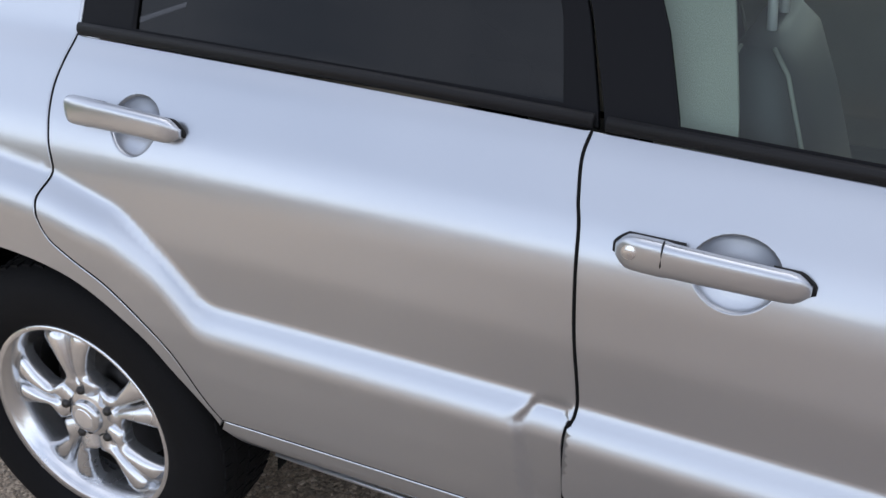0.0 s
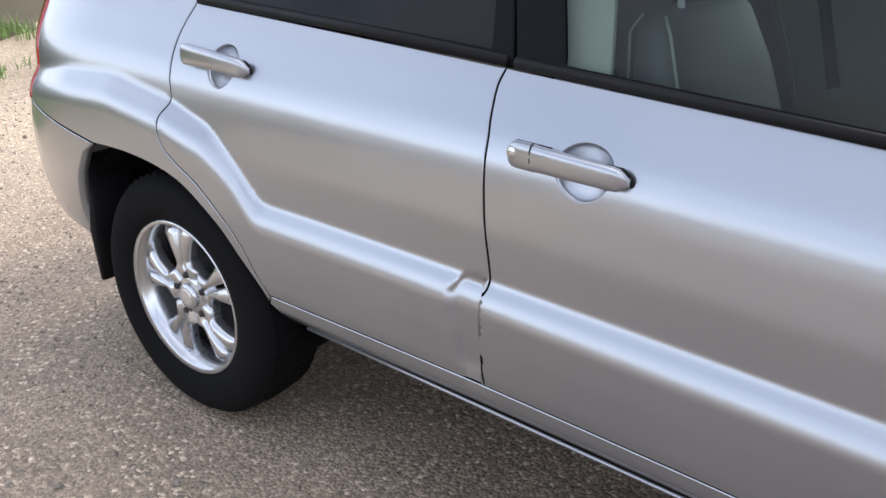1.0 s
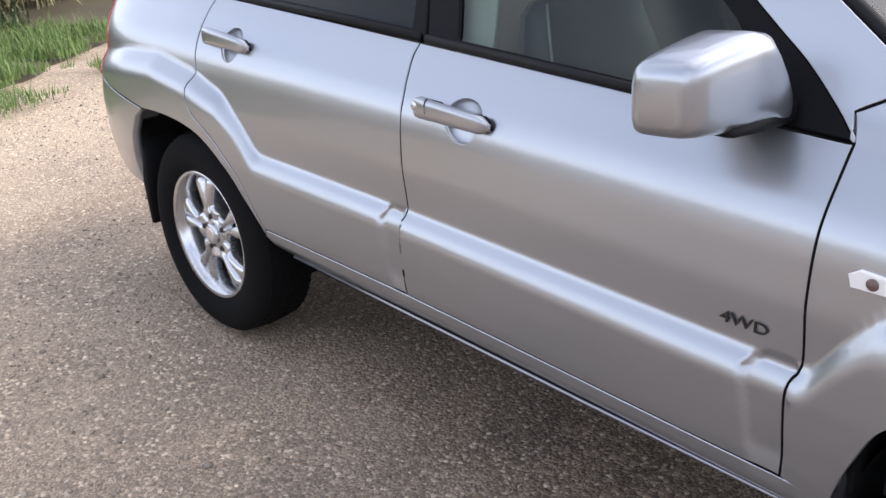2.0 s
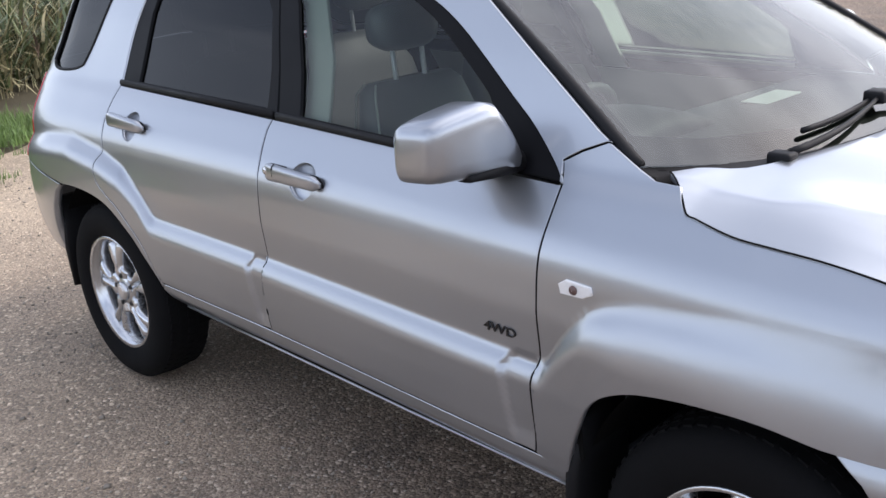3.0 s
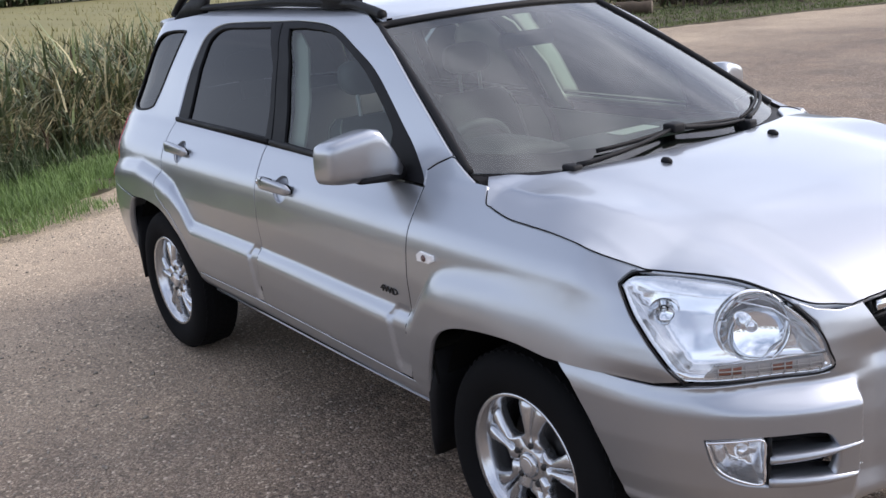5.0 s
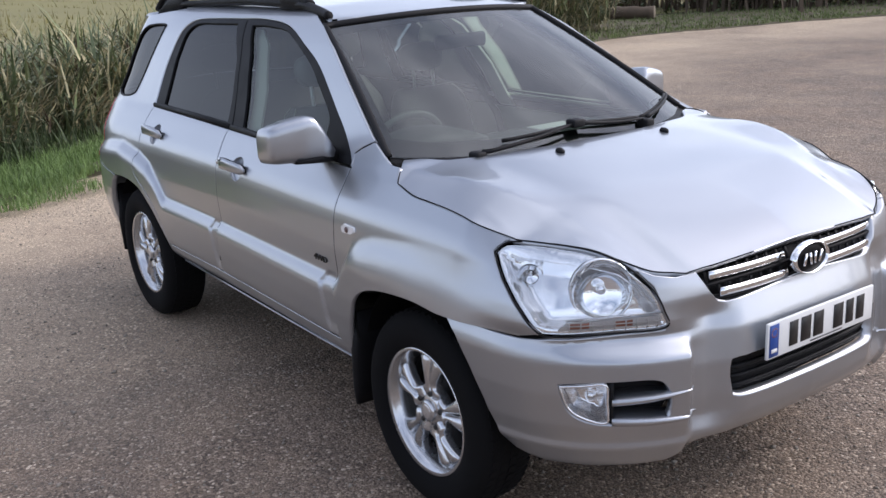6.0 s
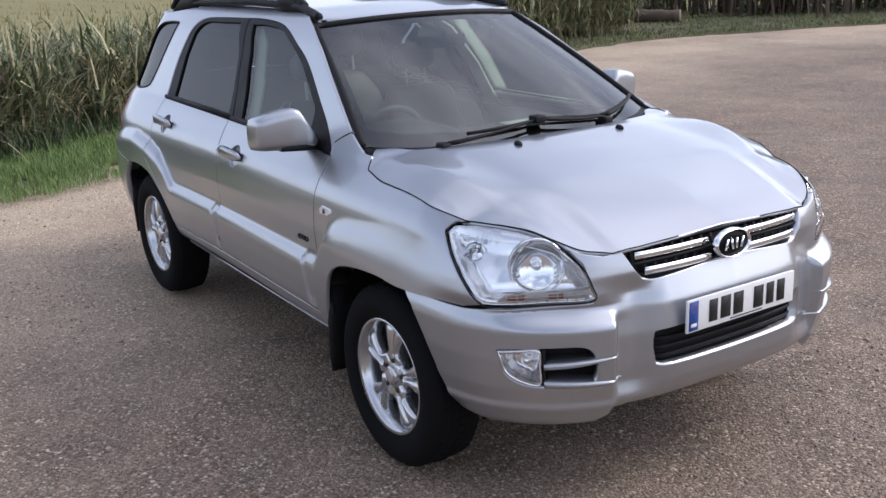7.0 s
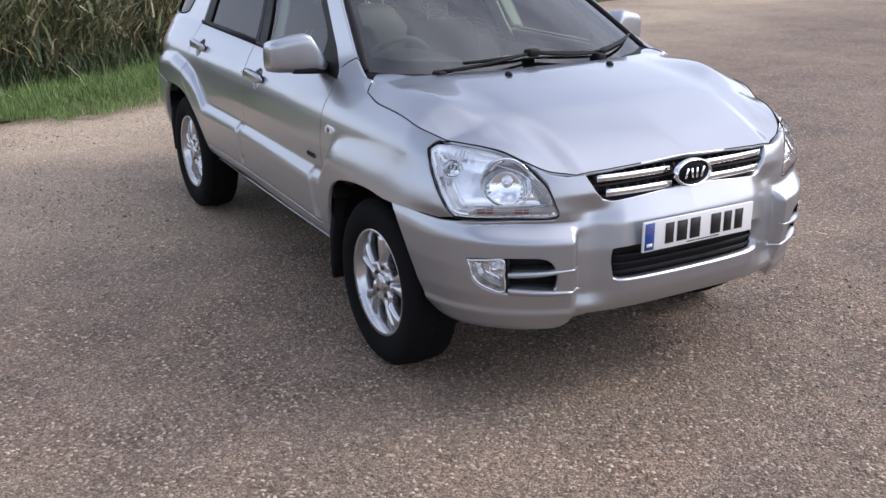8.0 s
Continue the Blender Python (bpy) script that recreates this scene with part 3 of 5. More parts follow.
WIN_TOP = [(-1.262, 1.132), (-1.25, 1.31), (-1.205, 1.45), (-1.15, 1.525), (-1.04, 1.562), (-.82, 1.572), (-.55, 1.576), (-.34, 1.578), (-.06, 1.557), (.19, 1.478), (.37, 1.40), (.60, 1.255), (.69, 1.195), (.805, 1.10)]
LAMP = [(1.1545, .972), (1.134, .996), (1.095, 1.0035), (.939, 1.004), (.80, .994), (.70, .966), (.612, .897), (.574, .83), (.570, .776), (.738, .771), (.918, .767), (.947, .770), (1.018, .837), (1.10, .907), (1.139, .953)]
QUARTER_WIN = [(-1.90, 1.175), (-1.885, 1.30), (-1.82, 1.44), (-1.72, 1.508), (-1.60, 1.527), (-1.44, 1.53), (-1.425, 1.51), (-1.48, 1.40), (-1.57, 1.21), (-1.61, 1.17), (-1.72, 1.152), (-1.84, 1.152)]
SCREEN_SIDE = [(.90, 1.197), (.86, 1.217), (.62, 1.362), (.40, 1.492), (.255, 1.565)]
belt_r, belt_f = (-1.262, 1.132), (.805, 1.10)


def both(name, mat, parent, label, f, outline, **more):
    """The same sheet on either side of the car; returns the two."""
    return [part(name, panel(f, outline, mirror=m, **more), mat, parent, label) for m in (False, True)]


# sheet metal
fender = sx(smooth_line(GAP_A[::-1])) + sx([(.785, 1.145), (.83, 1.17), (.895, 1.197), (.93, 1.181), (.985, 1.156), (1.03, 1.140), (1.09, 1.139), (1.105, 1.115)]) + SEAM_LINE[::-1] + [(1.134, 1.001), (1.157, .978)] \
    + LAMP[:10:-1] + sx([(1.80, .753), (1.65, .753)]) + sx(smooth_line(ARCH_F))
both("front_wing", PAINT, car, "", body, fender)
side = sx([(.80, 1.108), (.785, 1.145), (.83, 1.17)] + SCREEN_SIDE + [(.12, 1.606), (-.1, 1.630), (-.63, 1.636), (-1.22, 1.622), (-1.66, 1.583), (-1.90, 1.56), (-2.0, 1.54), (-2.03, 1.40), (-2.02, 1.13), (-1.965, 1.10), (-1.965, .80), (-1.80, .778)]
          + smooth_line(ARCH_R[::-1])[:-5] + [(-.955, .455)] + smooth_line(GAP_C[::-1])[:-1] + smooth_line(WIN_TOP))
both("rear_quarter", PAINT, car, "", body, side, holes=[sx(smooth_line(QUARTER_WIN + QUARTER_WIN[:1]))[:-1]], grid=(.024, .014))


def cup_line(x, z, a, b):
    return sx([(x + a * math.cos(w) * (1 + .12 * math.sin(w)), z + b * math.sin(w)) for w in np.arange(0, 2 * math.pi, .22)])


def door(outline, surround, pane, pane_mat, cup, grip, strip, mirror, extra=None):
    """One door: skin, black window frame with its pane, seal strip, handle in a pressed cup."""
    cup_u = cup_line(*cup)
    skin = part("door", panel(body, sx(outline), holes=[inset(cup_u, .0055)], mirror=mirror, grid=(.0125, .009), depth=.010), PAINT, car, "silver door with a black window frame")
    part("window_frame", panel(body, sx(surround), holes=[sx(pane)], sink=.004, mirror=mirror, gap=.0015), GLOSS_BLACK, skin, "gloss black window frame")
    part("window_pane", panel(body, inset(sx(pane), -.004), sink=.014, depth=.004, mirror=mirror, gap=0), pane_mat, skin, "").visible_shadow = False
    part("window_seal", tube([on(*p, .004) * (1, -1 if mirror else 1, 1) for p in sx(strip)], .012, 8, .7), BLACK, skin, "black rubber window seal")
    # pressed cup behind the grip
    x, z, a, b = cup
    rings = []
    for k, (s, d) in enumerate(((1.02, .009), (.96, .012), (.85, .0155), (.6, .018), (.3, .0195), (.05, .0198))):
        ln = cup_line(x, z, a * s, b * s)
        q, n = normals(body, np.array(ln))
        rings.append((q - n * d) * (1, -1 if mirror else 1, 1))
    m = len(rings[0])
    faces = [(i * m + j, i * m + (j + 1) % m, (i + 1) * m + (j + 1) % m, (i + 1) * m + j) for i in range(len(rings) - 1) for j in range(m)]
    part("handle_cup", raw("cup", np.vstack(rings), faces), PAINT, skin)
    (xa, za), (xb, zb) = grip
    run = np.r_[0, .008, .02, .04, np.linspace(.07, .93, 22), .96, .98, .992, 1]
    lift = .006 + .024 * np.sin(np.pi * run) ** .5
    rad = np.interp(run, [0, .27, .32, 1], [.0265, .0265, .0250, .0220]) * np.clip(np.minimum(run, 1 - run) / .08, .12, 1) ** .45
    pts = [on(float(ux(xa + (xb - xa) * s)), za + (zb - za) * s, h) * (1, -1 if mirror else 1, 1) for s, h in zip(run, lift)]
    part("door_handle", pillow([(p, (0, r * .52, 0), (0, 0, r * .96)) for p, r in zip(pts, rad)], 28, 3.0), PAINT, skin)
    for s0, s1 in ((-.022, .36), (.80, 1.022)):
        run = s0 + (s1 - s0) * (1 - np.cos(np.linspace(0, np.pi, 24))) / 2
        rad = np.where(s0 < 0, .0290, .0250) * np.clip(np.minimum(run + .03, 1.03 - run) / .09, .03, 1) ** .5
        part("handle_gasket", tube([on(float(ux(xa + (xb - xa) * s)), za + (zb - za) * s, .001) * (1, -1 if mirror else 1, 1) for s in run], rad, 12, .16), BLACK, skin)
    if extra:
        q, n = normals(body, np.array([[float(ux(xa + (xb - xa) * .27)), za + (zb - za) * .27]]))
        w = np.linspace(-1.5, 1.5, 9)
        part("handle_joint", tube([(q[0] + n[0] * (.027 + .0158 * math.cos(a)) + np.array((0, 0, .0265 * math.sin(a)))) * (1, -1 if mirror else 1, 1) for a in w], .0012, 6), BLACK, skin)
    if extra:
        q = on(float(ux(extra[0])), extra[1], .0350) * (1, -1 if mirror else 1, 1)
        part("keyhole", raw("key", [q + np.array(((math.cos(w) * r), (-.003 if not mirror else .003) * (1 if r < .0105 else 0), math.sin(w) * r)) for r in (.0115, .0105, .007, .001) for w in np.arange(16) * math.pi / 8],
             [(i * 16 + j, i * 16 + (j + 1) % 16, (i + 1) * 16 + (j + 1) % 16, (i + 1) * 16 + j) for i in range(3) for j in range(16)]), ALLOY, skin)
    return skin


R_DOOR = smooth_line(GAP_B) + smooth_line(GAP_C[::-1])
F_DOOR = smooth_line(GAP_A) + smooth_line(GAP_B[::-1])
wt = smooth_line(WIN_TOP)
R_FRAME = [(-.315, 1.118), (-1.255, 1.134)] + [p for p in wt if p[0] < -.505][1:] + [(-.50, 1.576), (-.43, 1.44), (-.355, 1.25)]
F_FRAME = [(.798, 1.106), (-.305, 1.118), (-.35, 1.25), (-.425, 1.44), (-.492, 1.576)] + [p for p in wt if p[0] > -.485][:-1]
R_PANE = [(-.372, 1.140), (-1.150, 1.152)] + smooth_line([(-1.152, 1.38), (-1.118, 1.495), (-1.02, 1.545), (-.80, 1.552), (-.575, 1.556)]) + [(-.45, 1.40), (-.395, 1.25)]
F_PANE = [(.545, 1.122), (-.205, 1.134), (-.245, 1.25), (-.33, 1.43), (-.415, 1.552)] + smooth_line([(-.30, 1.556), (-.10, 1.545), (.0, 1.522), (.18, 1.452), (.30, 1.395), (.49, 1.275), (.535, 1.235)])
for far in (False, True):
    door(R_DOOR, R_FRAME, R_PANE, TINT_GLASS, (-1.095, 1.012, .052, .050), ((-1.238, 1.019), (-.992, 1.013)), [(-1.255, 1.139), (-.7, 1.131), (-.32, 1.122)], far)
    door(F_DOOR, F_FRAME, F_PANE, SIDE_GLASS, (-.088, .976, .062, .052), ((-.248, .981), (.01, .979)), [(-.30, 1.121), (.2, 1.112), (.60, 1.106)], far, (-.222, .980))

sill = sx([(-.945, .474), (.80, .474), (.895, .474), (.895, .44), (.88, .405), (-.80, .395), (-.90, .415), (-.955, .45)])
both("sill", PAINT, car, "", body, sill)
for s in (1, -1):
    part("sill_flange", tube([(x, s * y, z) for x, y, z in ((-.86, -.838, .398), (-.3, -.842, .395), (.3, -.853, .396), (.87, -.862, .400))], .0042, 6), PAINT, car)

def seal(line, f=body, sink=.005, radius=.0042, mirror=False):
    """A black bead along the joint between two sheets, standing in for the shadow down in it."""
    p = np.array(line, float)
    p = np.vstack([np.linspace(x, y, 6, endpoint=False) for x, y in zip(p, p[1:])] + [p[-1:]])
    q, n = normals(f, p)
    part("joint_shade", tube((q - n * sink) * (1, -1 if mirror else 1, 1), radius, 6), DARK, car)


# the joints' shadows, drawn as black lines
for far in (False, True):
    for joint in (GAP_A, GAP_B, GAP_C):
        seal(sx(smooth_line(joint)), mirror=far)
    seal(sx([(.785, 1.145), (.83, 1.17), (.895, 1.197)]), mirror=far)
    seal(sx([(-.945, .4745), (.895, .4745)]), mirror=far, radius=.003)
    seal(sx([(1.48, .7523), (1.65, .7523), (1.80, .7523)]) + [(.95, .760)], mirror=far, sink=.008, radius=.003)
    seal(sx([(-1.58, .7468), (-1.80, .777), (-1.963, .798)]), mirror=far)


hood_line = [(1.03, -.715), (1.09, -.768)] + [tuple(float(v) for v in body(u, z)[:2]) for u, z in SEAM_LINE[::-1]] + [(1.793, -.722), (1.888, -.663), (1.974, -.607), (2.018, -.554), (2.048, -.492), (2.082, -.43), (2.097, -.2)]
hood_back = [(1.238, 0), (1.23, -.25), (1.155, -.55), (1.06, -.66)]
hood_half = smooth_line(hood_line, 3)
hood_out = hood_half + [(2.102, 0)] + [(x, -y) for x, y in hood_half[::-1]] + [(x, -y) for x, y in smooth_line(hood_back, 4)[1:]][::-1] + smooth_line(hood_back, 4)
# the shadow line at the bonnet's edge, a black bead level with the skin
for far in (1, -1):
    seal([(x, y * far) for x, y in hood_half], hood, -.0006, .0021)
part("bonnet", panel(hood, hood_out, grid=(.022, .022), depth=.012, gap=.0015, lip=.003), PAINT, car)
roof_out = [(.34, 0), (.325, -.2), (.285, -.42), (.24, -.52), (.12, -.492), (-.1, -.468), (-.7, -.462), (-1.4, -.466), (-1.75, -.47), (-1.85, -.3), (-1.87, 0)]
part("roof", panel(roof, roof_out + [(x, -y) for x, y in roof_out[1:-1]][::-1], grid=(.04, .04), gap=0), PAINT, car)

bumper_half = [(0, .842), (.107, .838), (.355, .822), (.385, .828), (.412, .857), (.453, .920), (.525, .916), (.60, .929), (.672, .955), (.606, .899), (.564, .79), (.572, .768), (.738, .764), (.917, .760), (.95, .757)] \
    + sx([(1.80, .7515), (1.65, .7515), (1.482, .7515), (1.50, .735), (1.55, .70), (1.62, .61), (1.668, .522), (1.692, .452), (1.715, .412), (1.752, .373)]) + [(.967, .340), (.892, .345), (.702, .343), (.559, .352), (.50, .385), (.44, .408), (.3, .408), (0, .412)]
bumper_out = bumper_half + [(-u, z) for u, z in bumper_half[1:-1]][::-1]
INTAKE = smooth_line([(.362, .60), (.36, .64), (.335, .658), (.15, .664), (0, .666), (-.15, .664), (-.335, .658), (-.36, .64), (-.362, .60), (-.356, .556), (-.33, .536), (-.15, .532), (0, .532), (.15, .532), (.33, .536), (.356, .556)], 3)[:-1]
FOG_BAY = smooth_line([(.893, .632), (.82, .640), (.70, .645), (.625, .644), (.590, .625), (.572, .585), (.570, .545), (.585, .520), (.65, .511), (.743, .508), (.815, .519), (.868, .553), (.893, .632)], 3)[:-1]
bumper = part("front_bumper", panel(body, bumper_out, holes=[INTAKE, FOG_BAY, [(-u, z) for u, z in FOG_BAY]], depth=.03, lip=.005, grid=(.010, .0095)), PAINT, car, "silver front bumper with black intake")
part("intake_mesh", panel(body, inset(INTAKE, -.01), sink=.045, depth=.002), BLACK, bumper, "black intake grille")
for z in (.555, .585, .615):
    part("intake_slat", tube([on(u, z, -.035) for u in np.linspace(-.36, .36, 15)], .008, 6, .8), BLACK, bumper)
# grille
GRILLE = [(0, .838), (.107, .834), (.36, .818), (.412, .853), (.458, .924), (.30, .936), (0, .947)]
grille_out = GRILLE + [(-u, z) for u, z in GRILLE[1:-1]][::-1]
grille = part("grille", panel(body, inset(grille_out, -.006), sink=.040, depth=.02), BLACK, car, "black grille with two chrome bars and an oval badge")
for k in range(-9, 10):
    if k:
        u = k * .045
        part("grille_rib", tube([on(u, z, -.026) for z in np.linspace(.846 - .02 * abs(u) / .4, .932, 5)], .004, 6, 2.0, up=(1, 0, 0)), BLACK, grille)
for z0, ua in ((.902, .405), (.850, .372)):
    for s in (1, -1):
        pts = [on(s * u, z0 + .002 * (1 - abs(u) / .4), -.008) for u in np.linspace(.085, ua, 12)]
        part("chrome_bar", tube(pts, .0135, 10, .5), CHROME, grille)
for z in (.925, .876, .832):
    part("grille_bar", tube([on(u, z + .008 * (1 - (u / .42) ** 2), -.020) for u in np.linspace(-.43, .43, 21)], .006, 6), BLACK, grille)


def oval(cx, cz, a, b, front, thick, inner=0.0, n=40):
    w = np.arange(n) * 2 * math.pi / n
    lines = [(1.0, 0), (1.0, thick * .6), (.94, thick)] + ([(inner + .05, thick), (inner, thick * .6)] if inner else [(.5, thick * 1.1), (.02, thick * 1.15)])
    verts = [(front + d - .10 * (cz + b * s * math.sin(t) - .885), cx + a * s * math.cos(t), cz + b * s * math.sin(t)) for s, d in lines for t in w]
    return raw("oval", verts, [(i * n + j, i * n + (j + 1) % n, (i + 1) * n + (j + 1) % n, (i + 1) * n + j) for i in range(len(lines) - 1) for j in range(n)])


badge = part("badge", oval(0, .886, .083, .046, 2.138, .016), GLOSS_BLACK, grille, "black oval badge with a chrome rim and plain chrome marks")
part("badge_rim", oval(0, .886, .086, .049, 2.142, .020, .86), CHROME, grille)
for y0, tilt in ((-.038, .25), (-.012, -.2), (.010, 0), (.036, .3)):
    part("badge_mark", tube([(2.160 + .002, y0 - tilt * .02, .868), (2.1605, y0 + tilt * .02, .904)], .0055, 6, .8, up=(0, 1, 0)), CHROME, grille)
# plate
plate = part("number_plate", block(2.196, 2.206, -.263, .263, .637, .749, .003), PLATE, bumper, "white number plate with dark bars and a blue band")
part("plate_band", block(2.2062, 2.2082, -.256, -.214, .643, .743, .0008, 1), PLATE_BLUE, plate)
for k in range(12):
    w = k * math.pi / 6
    part("band_dot", block(2.2083, 2.2092, -.235 + .013 * math.cos(w) - .002, -.235 + .013 * math.cos(w) + .002, .718 + .013 * math.sin(w) - .002, .718 + .013 * math.sin(w) + .002, .0004, 1), AMBER, plate)
part("band_mark", block(2.2083, 2.2092, -.248, -.222, .656, .668, .0004, 1), PLATE, plate)
for a, b in ((-.163, -.123), (-.108, -.06), (-.046, .002), (.054, .102), (.118, .156), (.172, .212)):
    part("plate_bar", block(2.2062, 2.2082, a, b, .656, .733, .0008, 1), PLATE_INK, plate)
part("plate_line", block(2.2062, 2.2075, -.06, .10, .6445, .6485, .0005, 1), PLATE_INK, plate)
def dish(line, deep, wide):
    """The skin pressed in to a bowl inside a line: deep metres in, reached wide metres from the line."""
    p = thicken(line, .006)

    def f(u, z):
        u, z = np.broadcast_arrays(np.asarray(u, float), np.asarray(z, float))
        pts = np.c_[u.ravel(), z.ravel()]
        away = np.array([np.min(np.hypot(p[:, 0] - x, p[:, 1] - y)) for x, y in pts]) * np.where(within(p, pts), 1, 0)
        q, n = normals(body, pts)
        return (q - n * (.010 + deep * ease(0, wide, away))[:, None]).reshape(*u.shape, 3)

    return f


# fog lamps and fins
for s in (1, -1):
    bay = part("fog_bay", panel(body, inset([(s * u, z) for u, z in FOG_BAY], -.012), sink=.065, depth=.002), BLACK, bumper, "black bay round the fog lamp")
    fogline = smooth_line([(.890, .628), (.82, .636), (.757, .638), (.752, .58), (.754, .514), (.815, .523), (.866, .556), (.890, .628)], 4)[:-1]
    fs_ = [(s * u, z) for u, z in fogline]
    part("fog_lamp_housing", panel(dish(inset(fs_, -.004), .045, .04), inset(fs_, .002), depth=.001, gap=0, lip=.0005, grid=(.009, .009)), LAMP_SILVER, bumper, "chrome fog lamp bowl")
    part("fog_lamp_rim", ring_on(inset(fs_, .003), -.004, .0035), LAMP_SILVER, bumper)
    part("fog_lamp", panel(body, fs_, sink=.006, depth=.02), LAMP_GLASS, bumper, "clear fog lamp").visible_shadow = False
    part("fog_bulb", lathe([(.020, .02), (.018, .004), (.012, -.004), (.001, -.006)], 20), LAMP_SILVER, bumper).matrix_basis = Matrix.Translation(on(s * .80, .578, -.045)) @ pose(0, 0, 0, 0, 0, 90 - 36 * s)
    part("fog_divider", tube([on(s * .744, z, -.012) for z in np.linspace(.512, .642, 6)], .009, 8, .6, up=(1, 0, 0)), BLACK, bumper)
    # each fin is a blade that starts deep in the bay and comes flush with the bumper at its pointed end
    for (ua, za), (ub, zb), thick in (((.742, .583), (.500, .603), .013), ((.742, .520), (.470, .513), .016)):
        pts, n_ = [], 18
        for k in np.linspace(0, 1, n_):
            u, z = ua + (ub - ua) * k, za + (zb - za) * k
            t = thick * (1 - .82 * k ** 2.5)
            face = .004 + .004 * math.sin(math.pi * k)
            pts += [on(s * u, z + t * .55, face - .006), on(s * u, z, face), on(s * u, z - t * .8, face - .003), on(s * u, z - t, -.012), on(s * u, z - t * .6, -.058 * (1 - k ** 4) - .004), on(s * u, z + t * .8, -.058 * (1 - k ** 4) - .004)]
        faces = [(6 * j + a, 6 * j + (a + 1) % 6, 6 * j + 6 + (a + 1) % 6, 6 * j + 6 + a) for j in range(n_ - 1) for a in range(6)] + [tuple(range(6)), tuple(range(6 * n_ - 1, 6 * n_ - 7, -1))]
        blade = raw("fin", pts, faces)
        bm = bmesh.new()
        bm.from_mesh(blade)
        bmesh.ops.recalc_face_normals(bm, faces=bm.faces[:])
        bm.to_mesh(blade)
        bm.free()
        part("bumper_fin", blade, PAINT, bumper)

# headlamps
for s in (1, -1):
    ln = [(s * u, z) for u, z in smooth_line(LAMP + LAMP[:1], 6)[:-1]]
    lamp = part("headlamp", panel(body, inset(ln, .008), sink=.001, depth=.006), LAMP_GLASS, car, "large clear headlamp with chrome reflectors")
    lamp.visible_shadow = False
    part("lamp_gasket", ring_on(inset(ln, .002), -.002, .0028), BLACK, lamp, "black rubber lamp seal")
    eye_u, eye_z = .762, .900
    ring_at = lambda r: [(s * (eye_u + r * 1.12 * math.cos(w)), eye_z + r * math.sin(w)) for w in np.arange(0, 2 * math.pi, .16)]
    side_at = lambda r: [(s * (1.025 + r * math.cos(w)), .935 + r * math.sin(w)) for w in np.arange(0, 2 * math.pi, .3)]
    part("lamp_bezel", panel(dish(inset(ln, .006), .034, .055), inset(ln, .010), holes=[ring_at(.083), side_at(.030)], depth=.020, gap=0, lip=.002, grid=(.009, .009)), LAMP_BEZEL, lamp, "satin silver lamp bezel")
    part("bezel_step", ring_on(inset(ln, .030), -.026, .0022), LAMP_SILVER, lamp)
    turn = pose(0, 0, 0, 0, 0, 90 - 36 * s) @ Matrix.Rotation(radians(-8), 4, "X")
    c = on(s * eye_u, eye_z, -.042)
    main = part("main_reflector", lathe([(.092, -.004), (.089, .004), (.080, .012), (.066, .020), (.046, .028), (.024, .033), (.001, .034)], 48), REFLECTOR, lamp, "round chrome reflector")
    main.matrix_basis = Matrix.Translation(c) @ turn
    part("reflector_rim", lathe([(.084, -.004), (.087, -.008), (.091, -.006), (.093, .004)], 48), CHROME, lamp).matrix_basis = Matrix.Translation(c) @ turn
    part("lamp_bulb", lathe([(.016, .034), (.014, .014), (.015, .012), (.014, .006), (.009, .002), (.001, .001)], 20), LAMP_SILVER, lamp).matrix_basis = Matrix.Translation(c) @ turn
    for k in range(5):      # upright flutes on the reflector's outer third
        w = radians(150 + 15 * k)
        part("reflector_flute", tube([Vector((r_ * math.cos(w), d_, r_ * math.sin(w) * 1.0)) for r_, d_ in ((.086, .006), (.076, .013), (.062, .021))], .0030, 6), CHROME, lamp).matrix_basis = Matrix.Translation(c) @ turn
    c2 = on(s * 1.025, .935, -.036)
    part("side_lamp", lathe([(.036, -.004), (.033, .006), (.024, .016), (.010, .020)], 24), CHROME, lamp).matrix_basis = Matrix.Translation(c2) @ pose(0, 0, 0, 0, 0, 90 - 50 * s)
    part("side_bulb", lathe([(.007, .018), (.006, .004), (.001, .002)], 12), CHROME, lamp).matrix_basis = Matrix.Translation(c2) @ pose(0, 0, 0, 0, 0, 90 - 50 * s)
    strip = [(s * u, z) for u, z in ((.906, .775), (.868, .812), (.736, .816), (.582, .818), (.580, .784), (.738, .779))]
    part("turn_signal", panel(body, strip, sink=.012, depth=.03), LENS_WHITE, lamp, "ribbed clear turn signal")
    part("signal_ledge", tube([on(s * u, z, -.008) for u, z in ((.872, .818), (.736, .822), (.580, .824))], .0032, 8), LAMP_SILVER, lamp, "bright ledge above the turn signal")
    for ua, ub in ((.862, .800), (.728, .672)):
        part("amber_cell", panel(body, [(s * ua, .784), (s * ua, .811), (s * ub, .813), (s * ub, .785)], sink=.0085, depth=.006), AMBER, lamp, "brown amber reflector cell")
    for k in range(9):
        ua = .86 - k * .033
        part("lens_rib", tube([on(s * ua, z, -.007) for z in (.783, .797, .812)], .0020, 6, up=(1, 0, 0)), LENS_WHITE, lamp)
    for z in (.790, .802):
        part("lens_rib", tube([on(s * u, z + .004 * (.9 - u), -.0065) for u in np.linspace(.585, .87, 9)], .0018, 6), LENS_WHITE, lamp)

